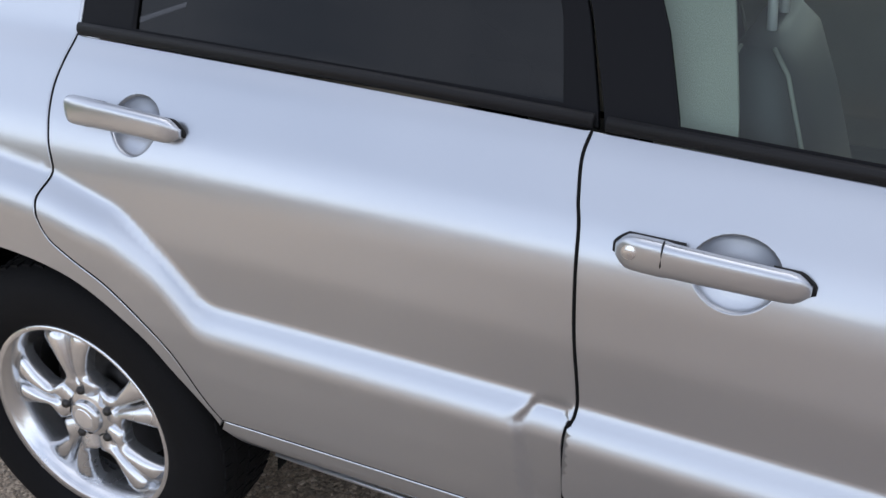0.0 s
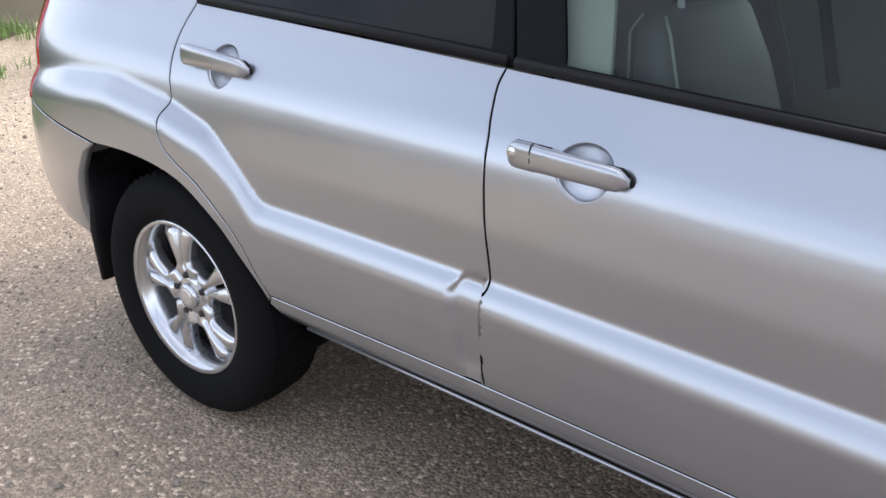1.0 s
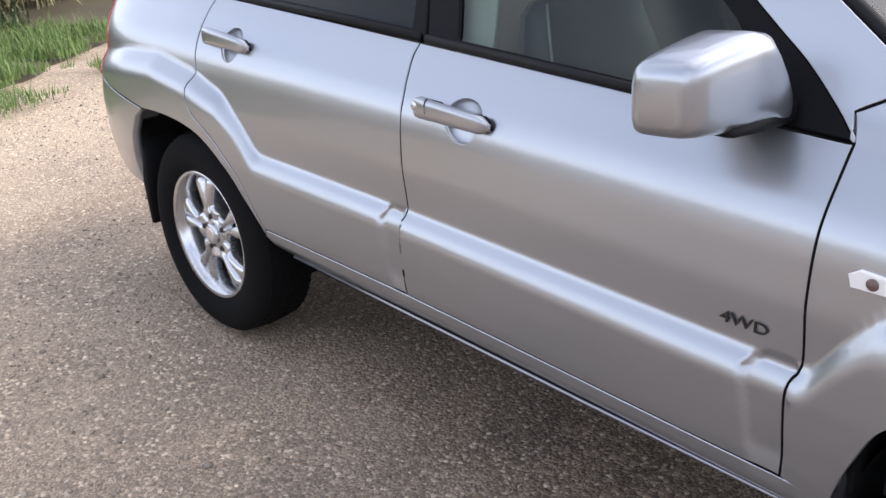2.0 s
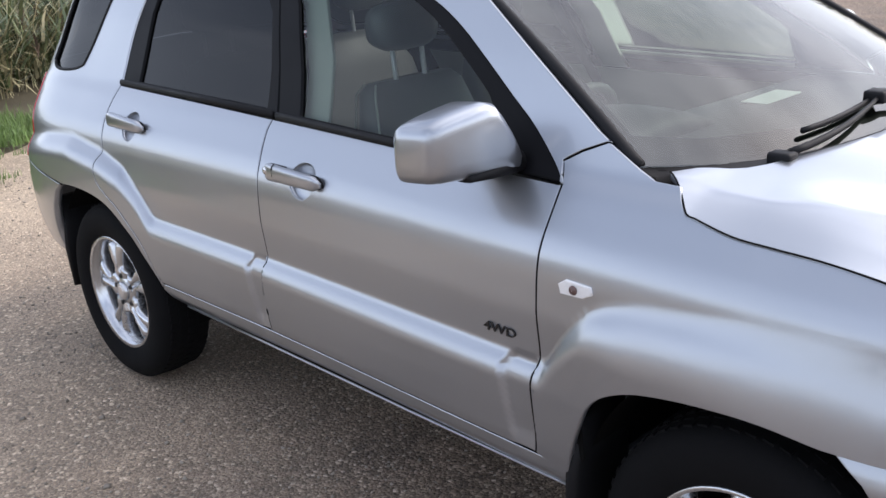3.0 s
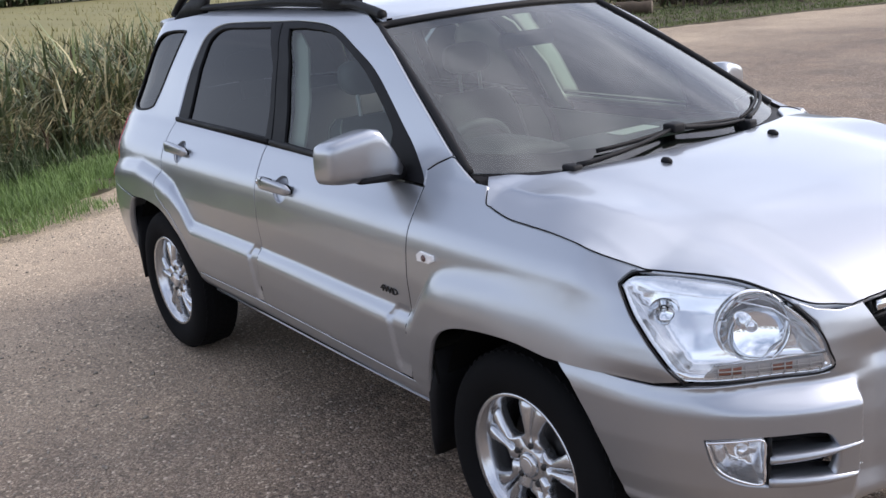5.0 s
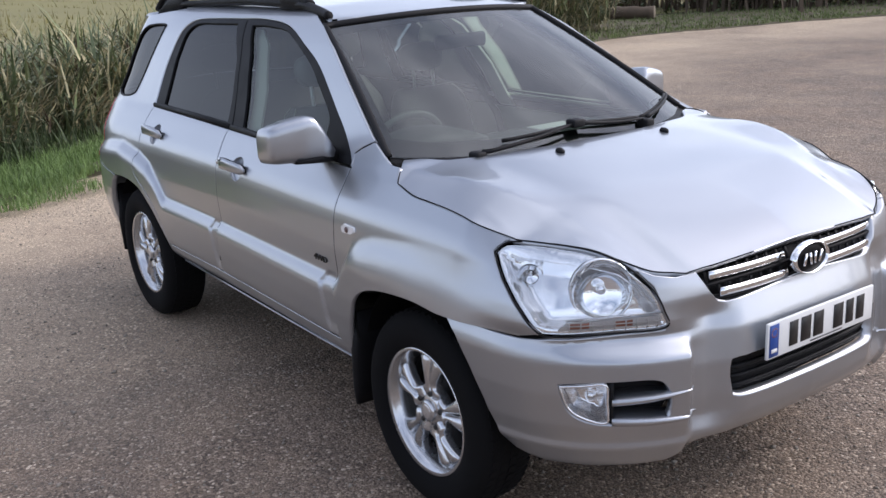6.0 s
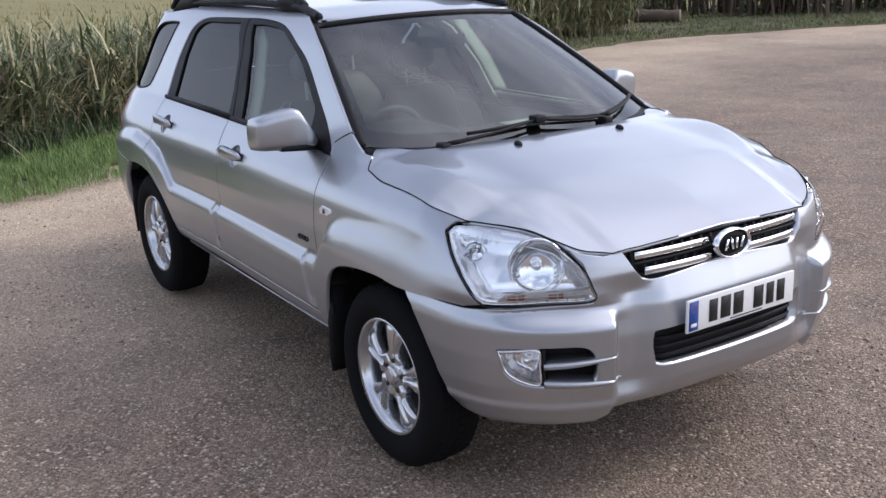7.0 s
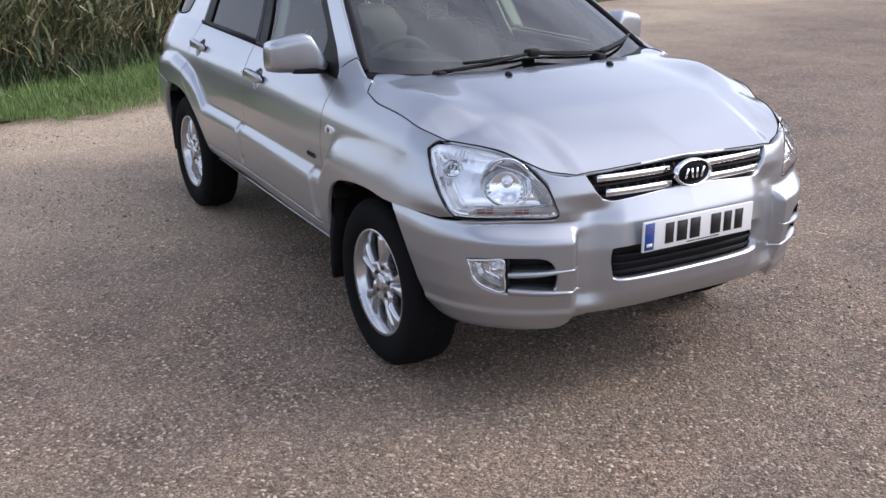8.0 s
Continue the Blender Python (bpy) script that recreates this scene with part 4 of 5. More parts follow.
# glass of the cabin
scr = [(-1, 0), (-.5, -.012), (0, -.02), (.5, -.012), (1, 0), (1, .5), (1, 1), (.5, 1), (0, 1), (-.5, 1), (-1, 1), (-1, .5)]
part("windscreen", panel(screen, scr, grid=(.05, .05), gap=.002, depth=.004), SCREEN_GLASS, car, "clear raked windscreen").visible_shadow = False
frit = [(-1, -.01), (0, -.03), (1, -.01), (1, 1.0), (-1, 1.0)]
# the printed border, heightened at the foot to paint in the dashboard's dark reflection
frit_in = [(-.955, .12), (-.80, .092), (0, .085), (.80, .092), (.955, .12), (.95, .925), (.5, .94), (0, .945), (-.5, .94), (-.95, .925)]
part("windscreen_border", panel(screen, frit, holes=[frit_in], grid=(.06, .04), sink=.006, depth=.001, gap=0), GLOSS_BLACK, car, "black printed windscreen border, its foot widened for the dashboard's dark reflection")
bead = [(-1.0, v) for v in np.linspace(0, 1, 30)] + [(s, 1.0) for s in np.linspace(-1, 1, 30)][1:] + [(1.0, v) for v in np.linspace(1, 0, 30)][1:]
q, n = normals(screen, np.array(bead))
part("windscreen_seal", tube(q - n * .001, .015, 8, ends=True), BLACK, car, "black windscreen seal")
cowl_rows = []
for s in np.linspace(-1, 1, 41):
    f = screen(s, 0.02) + np.array([0, 0, -.004])
    h = np.interp(abs(s) * .735, [0, .25, .55, .66, .705, .76], [1.245, 1.237, 1.165, 1.07, 1.02, 1.0])
    e = hood(h, s * .735) - np.array([0, 0, .012])
    cowl_rows.append([f, (f + e) / 2 - np.array([0, 0, .006]), e, e - np.array([0, 0, .06])])
c = np.array(cowl_rows)
part("scuttle", raw("scuttle", c.reshape(-1, 3), [(i * 4 + j, i * 4 + j + 1, i * 4 + 5 + j, i * 4 + 4 + j) for i in range(40) for j in range(3)]), BLACK, car, "black plastic scuttle panel")


def at_screen(s, v, out):
    q, n = normals(screen, np.array([[s, v]], float))
    return q[0] + n[0] * out


for blade, arm, cap in ((((-.50, .055), (-.05, .092)), ((-.64, -.02), (-.30, .04), (-.03, .085)), (-.66, -.02)), (((-.02, .10), (.42, .055)), ((-.02, .075), (.20, .045), (.40, .03)), (.42, .02)), (((.42, .052), (.93, .095)), ((.44, .03), (.7, .06), (.88, .085)), None)):
    wiper = part("wiper", tube([at_screen(blade[0][0] + (blade[1][0] - blade[0][0]) * k, blade[0][1] + (blade[1][1] - blade[0][1]) * k, .014) for k in np.linspace(0, 1, 12)], .0075, 6, .8), BLACK, car, "black wiper blade")
    part("wiper_arm", tube([at_screen(s, v, .030) for s, v in smooth_line(arm)], [.009 - .004 * i / 12 for i in range(13)][:len(smooth_line(arm))], 6), BLACK, wiper)
    if cap:
        p = at_screen(*cap, .02)
        part("wiper_cap", block(p[0] - .025, p[0] + .03, p[1] - .022, p[1] + .022, p[2] - .03, p[2] + .012, .008), BLACK, wiper)
p = at_screen(-.045, .09, .025)
part("wiper_joint", block(p[0] - .022, p[0] + .03, p[1] - .028, p[1] + .028, p[2] - .016, p[2] + .014, .007), BLACK, car, "black wiper pivot housing")
for y in (-.26, .26):
    h = hood(1.325, y)
    part("washer_jet", pillow([((1.325, y, h[2] - .004), (.020, 0, 0), (0, .013, 0)), ((1.325, y, h[2] + .007), (.019, 0, 0), (0, .012, 0)), ((1.322, y, h[2] + .014), (.010, 0, 0), (0, .007, 0))], 16, 2.4), BLACK, car, "small black washer jet")
for m in (False, True):
    qline = sx(smooth_line(QUARTER_WIN + QUARTER_WIN[:1]))[:-1]
    part("quarter_window", panel(body, inset(qline, -.002), sink=.008, depth=.004, gap=0, mirror=m), TINT_GLASS, car, "dark tinted rear quarter window").visible_shadow = False
    part("quarter_seal", ring_on(qline, -.002, .007, mirror=m), BLACK, car)

# tail
tail_u = [float(ux(-1.967)), float(ux(-2.11))]
END = RUN[-1]
for m in (False, True):
    part("tail_lamp", panel(body, [(tail_u[0], .80), (tail_u[0], 1.08), (tail_u[0] + .05, 1.12), (tail_u[1], 1.10), (tail_u[1], .82)], sink=-.004, depth=.03, mirror=m), RED, car, "red tail lamp")
    bump = sx([(-1.58, .7465), (-1.80, .7755), (-1.965, .797)]) + [(tail_u[1], .80), (END, .78), (END, .38), (tail_u[1], .36)] + sx([(-1.85, .37), (-1.74, .40), (-1.725, .52), (-1.69, .63), (-1.64, .71)])
    part("rear_bumper", panel(body, bump, depth=.03, mirror=m), PAINT, car)
    gate = [(float(ux(-2.02)), 1.125), (tail_u[1], 1.105), (tail_u[1], .80), (END, .785), (END, 1.18)] + [(tail_u[1] - .02, 1.16)]
    part("tailgate", panel(body, gate, mirror=m), PAINT, car)
    rear_glass = [(float(ux(-2.025)), 1.13), (END, 1.19), (END, 1.56), (float(ux(-2.005)), 1.545), (float(ux(-2.035)), 1.40)]
    part("rear_window", panel(body, rear_glass, sink=.006, mirror=m), TINT_GLASS, car)
part("roof_spoiler", pillow([((-1.86, y, 1.578 - .02 * a), (.09, 0, .01), (0, 0, .022)) for y in np.linspace(-.50, .50, 15) for a in [abs(y) * 2]], 20, 2.5), PAINT, car)

# small things on the flanks
for s in (1, -1):
    ind = [(s * float(ux(x)), z) for x, z in ((.868, .913), (.888, .926), (.955, .923), (.961, .905), (.938, .892), (.876, .890))]
    lamp = part("side_indicator", panel(body, ind, sink=-.009, depth=.012, lip=.004), INDICATOR, car, "white side indicator")
    p = on(s * float(ux(.914)), .908, .0105)
    part("indicator_bulb", lathe([(.011, 0), (.009, -.003), (.001, -.004)], 16), INDICATOR_BULB, lamp).matrix_basis = Matrix.Translation(p) @ (Matrix.Identity(4) if s > 0 else pose(0, 0, 0, 0, 0, 180))
text = bpy.data.curves.new("badge", "FONT")
text.body, text.size, text.extrude, text.align_x = "4WD", .052, .002, "CENTER"
ob = bpy.data.objects.new("t", text)
bpy.context.scene.collection.objects.link(ob)
mesh = bpy.data.meshes.new_from_object(ob.evaluated_get(bpy.context.evaluated_depsgraph_get()))
bpy.data.objects.remove(ob)
for s in (1, -1):
    p = on(s * float(ux(.69)), .745, .003)
    letters = part("door_badge", mesh.copy(), STEEL, car, "dark chrome letters")
    letters.matrix_basis = Matrix.Translation(p) @ pose(0, 0, 0, 90, 0, 0 if s > 0 else 180) @ Matrix.Diagonal((.86, .62, 1, 1))
# door mirrors
for s in (1, -1):
    y = lambda v: v * s
    secs = []
    for k in (0, .012, .04, .09, .16, .26, .38, .5, .6, .7, .78, .86, .93, .98, 1):
        top = np.interp(k, [0, .04, .12, .3, .6, .72, .85, 1], [1.215, 1.240, 1.250, 1.262, 1.277, 1.272, 1.215, 1.145])
        low = np.interp(k, [0, .04, .12, .5, 1], [1.132, 1.116, 1.110, 1.106, 1.106])
        deep = np.interp(k, [0, .015, .05, .12, .5, .9, 1], [.040, .054, .064, .070, .078, .074, .06])
        secs.append(((.57 + .055 * k, y(-1.022 + .240 * k), (top + low) / 2), (deep, 0, .1 * deep), (0, 0, (top - low) / 2)))
    mirror = part("door_mirror", pillow(secs, 44, 4.6), PAINT, car, "silver door mirror on a black foot")
    part("mirror_glass", pillow([((.505, y(-.89), 1.18), (0, .085, 0), (0, 0, .050)), ((.498, y(-.89), 1.18), (0, .082, 0), (0, 0, .048))], 28, 4), CHROME, mirror)
    part("mirror_foot", pillow([((.63, y(-.775), 1.13), (.06, 0, 0), (0, 0, .030)), ((.63, y(-.84), 1.122), (.055, 0, 0), (0, 0, .020)), ((.62, y(-.93), 1.119), (.05, 0, 0), (0, 0, .010))], 20, 3), BLACK, mirror)
# roof rails
for s in (1, -1):
    rail = part("roof_rail", tube([(x, s * y, z) for x, y, z in smooth_line([(.0, -.470, 1.640), (-.10, -.468, 1.685), (-.28, -.468, 1.722), (-.8, -.468, 1.742), (-1.35, -.468, 1.728), (-1.62, -.468, 1.69), (-1.80, -.468, 1.60)])], .019, 10, 1.2), BLACK, car, "black roof rail with a pale middle bar")
    part("rail_base", tube([(x, s * -.470, float(roof(x, .47)[2]) + .010) for x in np.linspace(-.02, -1.70, 24)], .017, 10, 1.2), BLACK, rail)
    part("rail_bar", tube([(x, s * -.470, 1.702) for x in np.linspace(-1.30, -.30, 8)], .012, 8), ALLOY, rail)
    part("rail_foot", pillow([((-.12, s * -.468, 1.62), (.15, 0, 0), (0, .026, 0)), ((-.17, s * -.468, 1.664), (.11, 0, 0), (0, .022, 0)), ((-.23, s * -.468, 1.706), (.05, 0, 0), (0, .015, 0))], 20, 3), BLACK, rail)
    part("rail_foot", pillow([((-1.60, s * -.468, 1.575), (.2, 0, 0), (0, .03, 0)), ((-1.52, s * -.468, 1.64), (.14, 0, 0), (0, .026, 0)), ((-1.38, s * -.468, 1.715), (.06, 0, 0), (0, .016, 0))], 20, 3), BLACK, rail)
    part("roof_gutter", tube([roof(x, s * y)[...] + np.array([0, 0, .010]) for x, y in smooth_line([(.232, -.515), (.12, -.496), (-.1, -.474), (-.7, -.468), (-1.4, -.470), (-1.75, -.475)], 8)], [.019] * 17 + [.012] * 24, 8), BLACK, car, "black roof channel strip")

# ---- wheels ----
def wheel(x, s):
    """One wheel: alloy barrel, tyre with tread blocks, five split spokes, nuts, cap, brake disc."""
    w = part("wheel", lathe([(.212, -.022), (.222, -.026), (.224, -.018), (.214, -.010), (.206, .004), (.202, .016), (.199, .028), (.198, .045), (.197, .072)], 72), ALLOY, car, "five split-spoke alloy wheel")
    tyre = lathe([(.222, -.020), (.232, -.030), (.262, -.040), (.295, -.041), (.318, -.034), (.334, -.020), (.343, -.002), (.3475, .026), (.349, .075), (.3475, .12), (.343, .148), (.33, .164), (.29, .176), (.225, .165)], 96)
    treads = []
    for row, yy in enumerate((.008, .042, .076, .110, .140)):
        for k in range(60):
            a = (k + .5 * (row % 2)) * 2 * math.pi / 60
            treads.append((a, yy))
    vs, fs = [], []
    for a, yy in treads:
        for r in (.344, .3525):
            for da, dy in ((-.036, -.014), (.036, -.010), (.036, .014), (-.036, .010)):
                vs.append(((r - .006 * abs(yy - .075) / .07) * math.cos(a + da), yy + dy, (r - .006 * abs(yy - .075) / .07) * math.sin(a + da)))
        b = len(vs) - 8
        fs += [(b + 4, b + 5, b + 6, b + 7)] + [(b + i, b + (i + 1) % 4, b + 4 + (i + 1) % 4, b + 4 + i) for i in range(4)]
    part("tyre", tyre, RUBBER, w, "black all-terrain tyre")
    tagged(part("tread", raw("t", vs, fs, False), RUBBER, w), kind="stuff")
    for k in range(5):
        a0 = radians(90 + 72 * k)
        vs = []
        for r in np.r_[np.linspace(.052, .125, 14), np.linspace(.135, .2035, 9)]:
            hole = .042 * math.sqrt(max(1 - ((.120 - r) / .033) ** 2, 0)) if r < .120 else np.interp(r, [.120, .15, .19, .22], [.042, .049, .053, .055])
            w_ = r * radians(36) - hole * 1.0
            g = np.interp(r, [.05, .074, .092, .15, .21], [.001, .002, .0034, .0050, .0068])
            t = (r - .052) / .16
            dep = .004 - .014 * math.sin(math.pi * min(t * .85 + .02, 1)) + .008 * t
            deep = .030 * float(ease(.070, .095, r))
            rim_fall = .008 * float(ease(.185, .2035, r))
            for off, d in ((-w_, .034), (-w_, .013), (-w_ + .002, .0065), (-w_ + .0075, .0005), (-(w_ + g) / 2, -.005), (-g - .0035, -.0005), (-g, deep), (g, deep), (g + .0035, -.0005), ((w_ + g) / 2, -.005), (w_ - .0075, .0005), (w_ - .002, .0065), (w_, .013), (w_, .034)):
                a = a0 + off / r
                vs.append((r * math.cos(a), dep + d + (rim_fall if abs(off) > g + .001 else 0), r * math.sin(a)))
        fs = [(14 * i + j, 14 * i + j + 1, 14 * i + 15 + j, 14 * i + 14 + j) for i in range(22) for j in range(13) if j != 6 or i < 7]     # an open slot between the twins
        part("spoke", raw("spoke", vs, fs), ALLOY, w)
        nut = part("wheel_nut", lathe([(.0105, .02), (.010, .002), (.008, -.003), (.001, -.004)], 6), STEEL, w)
        nut.matrix_basis = pose(.060 * math.cos(a0), -.003, .060 * math.sin(a0))
    part("hub", lathe([(.066, .05), (.065, .012), (.060, .006), (.046, -.003), (.001, -.005)], 40), ALLOY, w).matrix_basis = pose(0, .003, 0)
    part("hub_cap", lathe([(.038, .0), (.037, -.012), (.033, -.017), (.026, -.0185), (.001, -.017)], 32), ALLOY, w).matrix_basis = pose(0, .003, 0)
    part("cap_disc", lathe([(.024, -.0165), (.024, -.0190), (.022, -.0196), (.001, -.0190)], 24), LAMP_SILVER, w).matrix_basis = pose(0, .003, 0)
    part("brake_disc", lathe([(.155, .092), (.155, .080), (.08, .080), (.08, .066), (.001, .066)], 48), STEEL, w)
    part("barrel", lathe([(.197, .072), (.192, .085), (.19, .13), (.205, .165)], 56), STEEL, w, "dull dark wheel barrel")
    # a plain black disc closes the wheel behind the brake disc
    part("wheel_backing", lathe([(.195, .12), (.10, .13), (.001, .13)], 40), DARK, w)
    part("valve", tube([(.199 * math.cos(-1.9), .020, .199 * math.sin(-1.9)), (.168 * math.cos(-1.93), .004, .168 * math.sin(-1.93))], .0055, 8), BLACK, w)
    return w


for x in (1.315, -1.315):
    for s in (1, -1):
        w = wheel(x, s)
        w.matrix_basis = pose(x, -.853 * s, .3505, 0, 6 if x > 0 else -8, 0 if s > 0 else 180)

# arches, liners, mud flaps, underside
for xc in (1.315, -1.315):
    for s in (1, -1):
        lin = []
        for a in np.linspace(-2 if xc > 0 else -6, 200 if xc > 0 else 182, 36):
            c_, s_ = math.cos(radians(a)), math.sin(radians(a))
            r = .425 + .03 * max(s_, 0)
            xx = xc + (r + (.05 if (c_ < 0 and xc < 0) or (c_ > 0 and xc > 0) else -.01)) * c_
            zz = .345 + r * s_
            edge = min(.845, abs(float(body(ux(xx), max(zz, .36))[1])) - .03)
            lin += [(xx, s * -edge, zz), (xx, s * -.40, zz)]
        part("wheel_arch_liner", raw("liner", lin, [(2 * i, 2 * i + 1, 2 * i + 3, 2 * i + 2) for i in range(35)]), DARK, car, "black wheel arch liner")
        part("arch_inner", block(xc - .46, xc + .46, s * -.42 - .01, s * -.42 + .01, .33, .80, .004), DARK, car)
for s in (1, -1):
    part("mud_flap", pillow([((.905, s * -.80, .60), (.022, 0, 0), (0, .085, 0)), ((.90, s * -.795, .45), (.020, 0, 0), (0, .105, 0)), ((.892, s * -.79, .30), (.016, 0, 0), (0, .110, 0)), ((.887, s * -.79, .235), (.012, 0, 0), (0, .102, 0))], 16, 5), BLACK, car, "black rubber mud flap")
    part("mud_flap", pillow([((-1.735, s * -.80, .66), (.022, 0, 0), (0, .07, 0)), ((-1.735, s * -.79, .45), (.018, 0, 0), (0, .088, 0)), ((-1.73, s * -.785, .28), (.012, 0, 0), (0, .088, 0))], 16, 5), BLACK, car, "black rubber mud flap")
part("underbody", block(-1.95, 1.60, -.66, .66, .215, .40, .05), DARK, car, "black underside")
part("engine_bay", block(1.05, 2.0, -.40, .40, .44, .90, .05), DARK, car)
part("gap_backing", panel(body, sx([(.93, .50), (.93, .70), (1.05, 1.05), (.80, 1.09), (-.3, 1.10), (-1.25, 1.12), (-1.9, 1.13), (-1.93, .82), (-1.6, .80), (-1.2, .77), (-.95, .56), (-.93, .44), (.9, .44)]), sink=.022, grid=(.06, .05), depth=.002), DARK, car)
part("gap_backing", panel(body, sx([(.93, .50), (.93, .70), (1.05, 1.05), (.80, 1.09), (-.3, 1.10), (-1.25, 1.12), (-1.9, 1.13), (-1.93, .82), (-1.6, .80), (-1.2, .77), (-.95, .56), (-.93, .44), (.9, .44)]), sink=.022, grid=(.06, .05), depth=.002, mirror=True), DARK, car)
part("gap_backing", panel(body, sx([(1.06, .80), (1.10, 1.06), (1.40, 1.03), (1.62, .99), (1.72, .86), (1.78, .78)]), sink=.03, grid=(.06, .05), depth=.002), DARK, car)
part("bonnet_backing", panel(hood, inset(hood_out, .0), grid=(.06, .06), sink=.03, depth=.002), DARK, car)

# ---- cabin ----
part("cabin_floor", block(-1.95, 1.0, -.70, .70, .38, .44, .02), DASH, car)
part("headlining", panel(roof, [(x * .97, y * .96) for x, y in roof_out] + [(x * .97, -y * .96) for x, y in roof_out[1:-1]][::-1], grid=(.1, .1), sink=.03, depth=.002), TRIM_PALE, car, "pale grey roof lining")
dash = part("dashboard", pillow([((.78, y, .95), (.30, 0, .02), (0, 0, .165 - .02 * abs(y))) for y in np.linspace(-.70, .70, 15)], 28, 3.2), DASH, car, "dark grey dashboard")
part("instrument_hood", pillow([((.66, y, 1.105 + .02 * math.cos((y + .36) * 6)), (.14, 0, 0), (0, 0, .050 * max(.3, math.cos((y + .36) * 6)))) for y in np.linspace(-.56, -.16, 11)], 20, 2.5), DASH, dash)
part("paper_sheet", block(.72, .80, .10, .30, 1.112, 1.116, .0015), PAPER, dash, "white paper lying on the dashboard")
rim = [(.44 + .08 * math.sin(a), -.33 + .185 * math.cos(a), 1.04 + .165 * math.sin(a)) for a in np.linspace(0, 2 * math.pi, 41)]
steer = part("steering_wheel", tube(rim + rim[1:2], .0155, 10, ends=False), LEATHER, car, "grey leather steering wheel")
part("steering_hub", pillow([((.45, -.33, 1.03), (0, .075, 0), (-.02, 0, .06)), ((.42, -.33, 1.035), (0, .065, 0), (-.02, 0, .05))], 20, 3), DASH, steer)
for a in (10, 170, 270):
    part("steering_spoke", tube([(.45, -.33, 1.03), (.44 + .07 * math.sin(radians(a)), -.33 + .18 * math.cos(radians(a)), 1.04 + .16 * math.sin(radians(a)))], .014, 8), DASH, steer)


def seat(x, y, wide, drop=0.0):
    """A cabin seat: cushion, back, headrest on two bright posts."""
    s = part("seat", pillow([((x + dx, y, .56), (0, wide, 0), (0, 0, h)) for dx, h in ((-.24, .05), (-.22, .085), (0, .09), (.22, .10), (.27, .05))], 28, 3.5), LEATHER, car, "pale grey leather seat")
    lean = lambda z: x - .20 - (z - .6) * .28
    rows = ((.55, .05, .9), (.62, .085, 1), (.85, .085, 1.0), (1.05, .07, .95), (1.16 - drop, .055, .82), (1.19 - drop, .03, .7))
    part("seat_back", pillow([((lean(z), y, z), (d, 0, 0), (0, wide * k, 0)) for z, d, k in rows], 28, 3.5), LEATHER, s)
    if wide < .4:
        # light catching the seat's outer edges, drawn as thin pale tubes
        for face in (-1, 1):
            line = [(lean(z) + face * d * .80, y - math.copysign(wide, -y) * k * .955, z) for z, d, k in rows[1:]]
            part("seat_edge_light", tube(line, .0035, 6), TRIM_PALE, s, "pale line for the light along the seat's edge")
    for k in ((-.06, .06) if wide < .4 else (-.42, -.30, .30, .42)):
        part("headrest_post", tube([(lean(1.17), y + k, 1.17 - drop), (lean(1.17) - .012, y + k, 1.29 - drop)], .008, 8), POST, s, "bright steel post")
    for c in ((0,) if wide < .4 else (-.36, .36)):
        part("headrest", pillow([((lean(1.25) + d, y + c, 1.345 - drop), (0, .125 * k, 0), (0, 0, .075 * k)) for d, k in ((-.055, .6), (-.045, .9), (0, 1), (.035, .92), (.05, .6))], 24, 3), LEATHER, s)
    return s


seat(.22, -.36, .24)
seat(-.12, .42, .24, .03)
seat(-.85, 0, .60)
for s in (1, -1):
    part("door_card", panel(body, sx([(.78, 1.08), (-1.2, 1.10), (-1.2, .55), (.78, .5)]), sink=.07, depth=.002, grid=(.06, .06), mirror=s < 0), TRIM_PALE, car, "pale grey door lining")
    part("pillar_trim", panel(body, sx([(-.24, 1.08), (-.115, 1.08), (-.17, 1.30), (-.29, 1.50), (-.40, 1.565), (-.47, 1.56), (-.36, 1.43), (-.27, 1.25)]), sink=.05, depth=.01, mirror=s < 0), TRIM_PALE, car, "pale grey pillar trim")
    # added pale bar: the bright reflected line along the pane's foot
    part("pane_foot_glint", tube([on(float(ux(x)), 1.127 - .010 * x, -.030) * (1, s, 1) for x in np.linspace(-.18, .54, 12)], .007, 8), TRIM_PALE, car, "added pale strip for the bright line at the window's foot")
    part("seat_belt", tube([body(ux(x), z) * (1, s, 1) + np.array((0, s * .10, 0)) for x, z in ((-.22, .75), (-.27, 1.0), (-.33, 1.25), (-.38, 1.4))], .022, 6, .12), DASH, car)
part("rear_mirror", pillow([((.42, y, 1.465), (.02, 0, 0), (0, 0, .03)) for y in np.linspace(-.12, .12, 5)], 20, 3), GLOSS_BLACK, car, "black interior mirror")

# ---- the verge, reeds, meadow and woods ----
rng = np.random.default_rng(7)


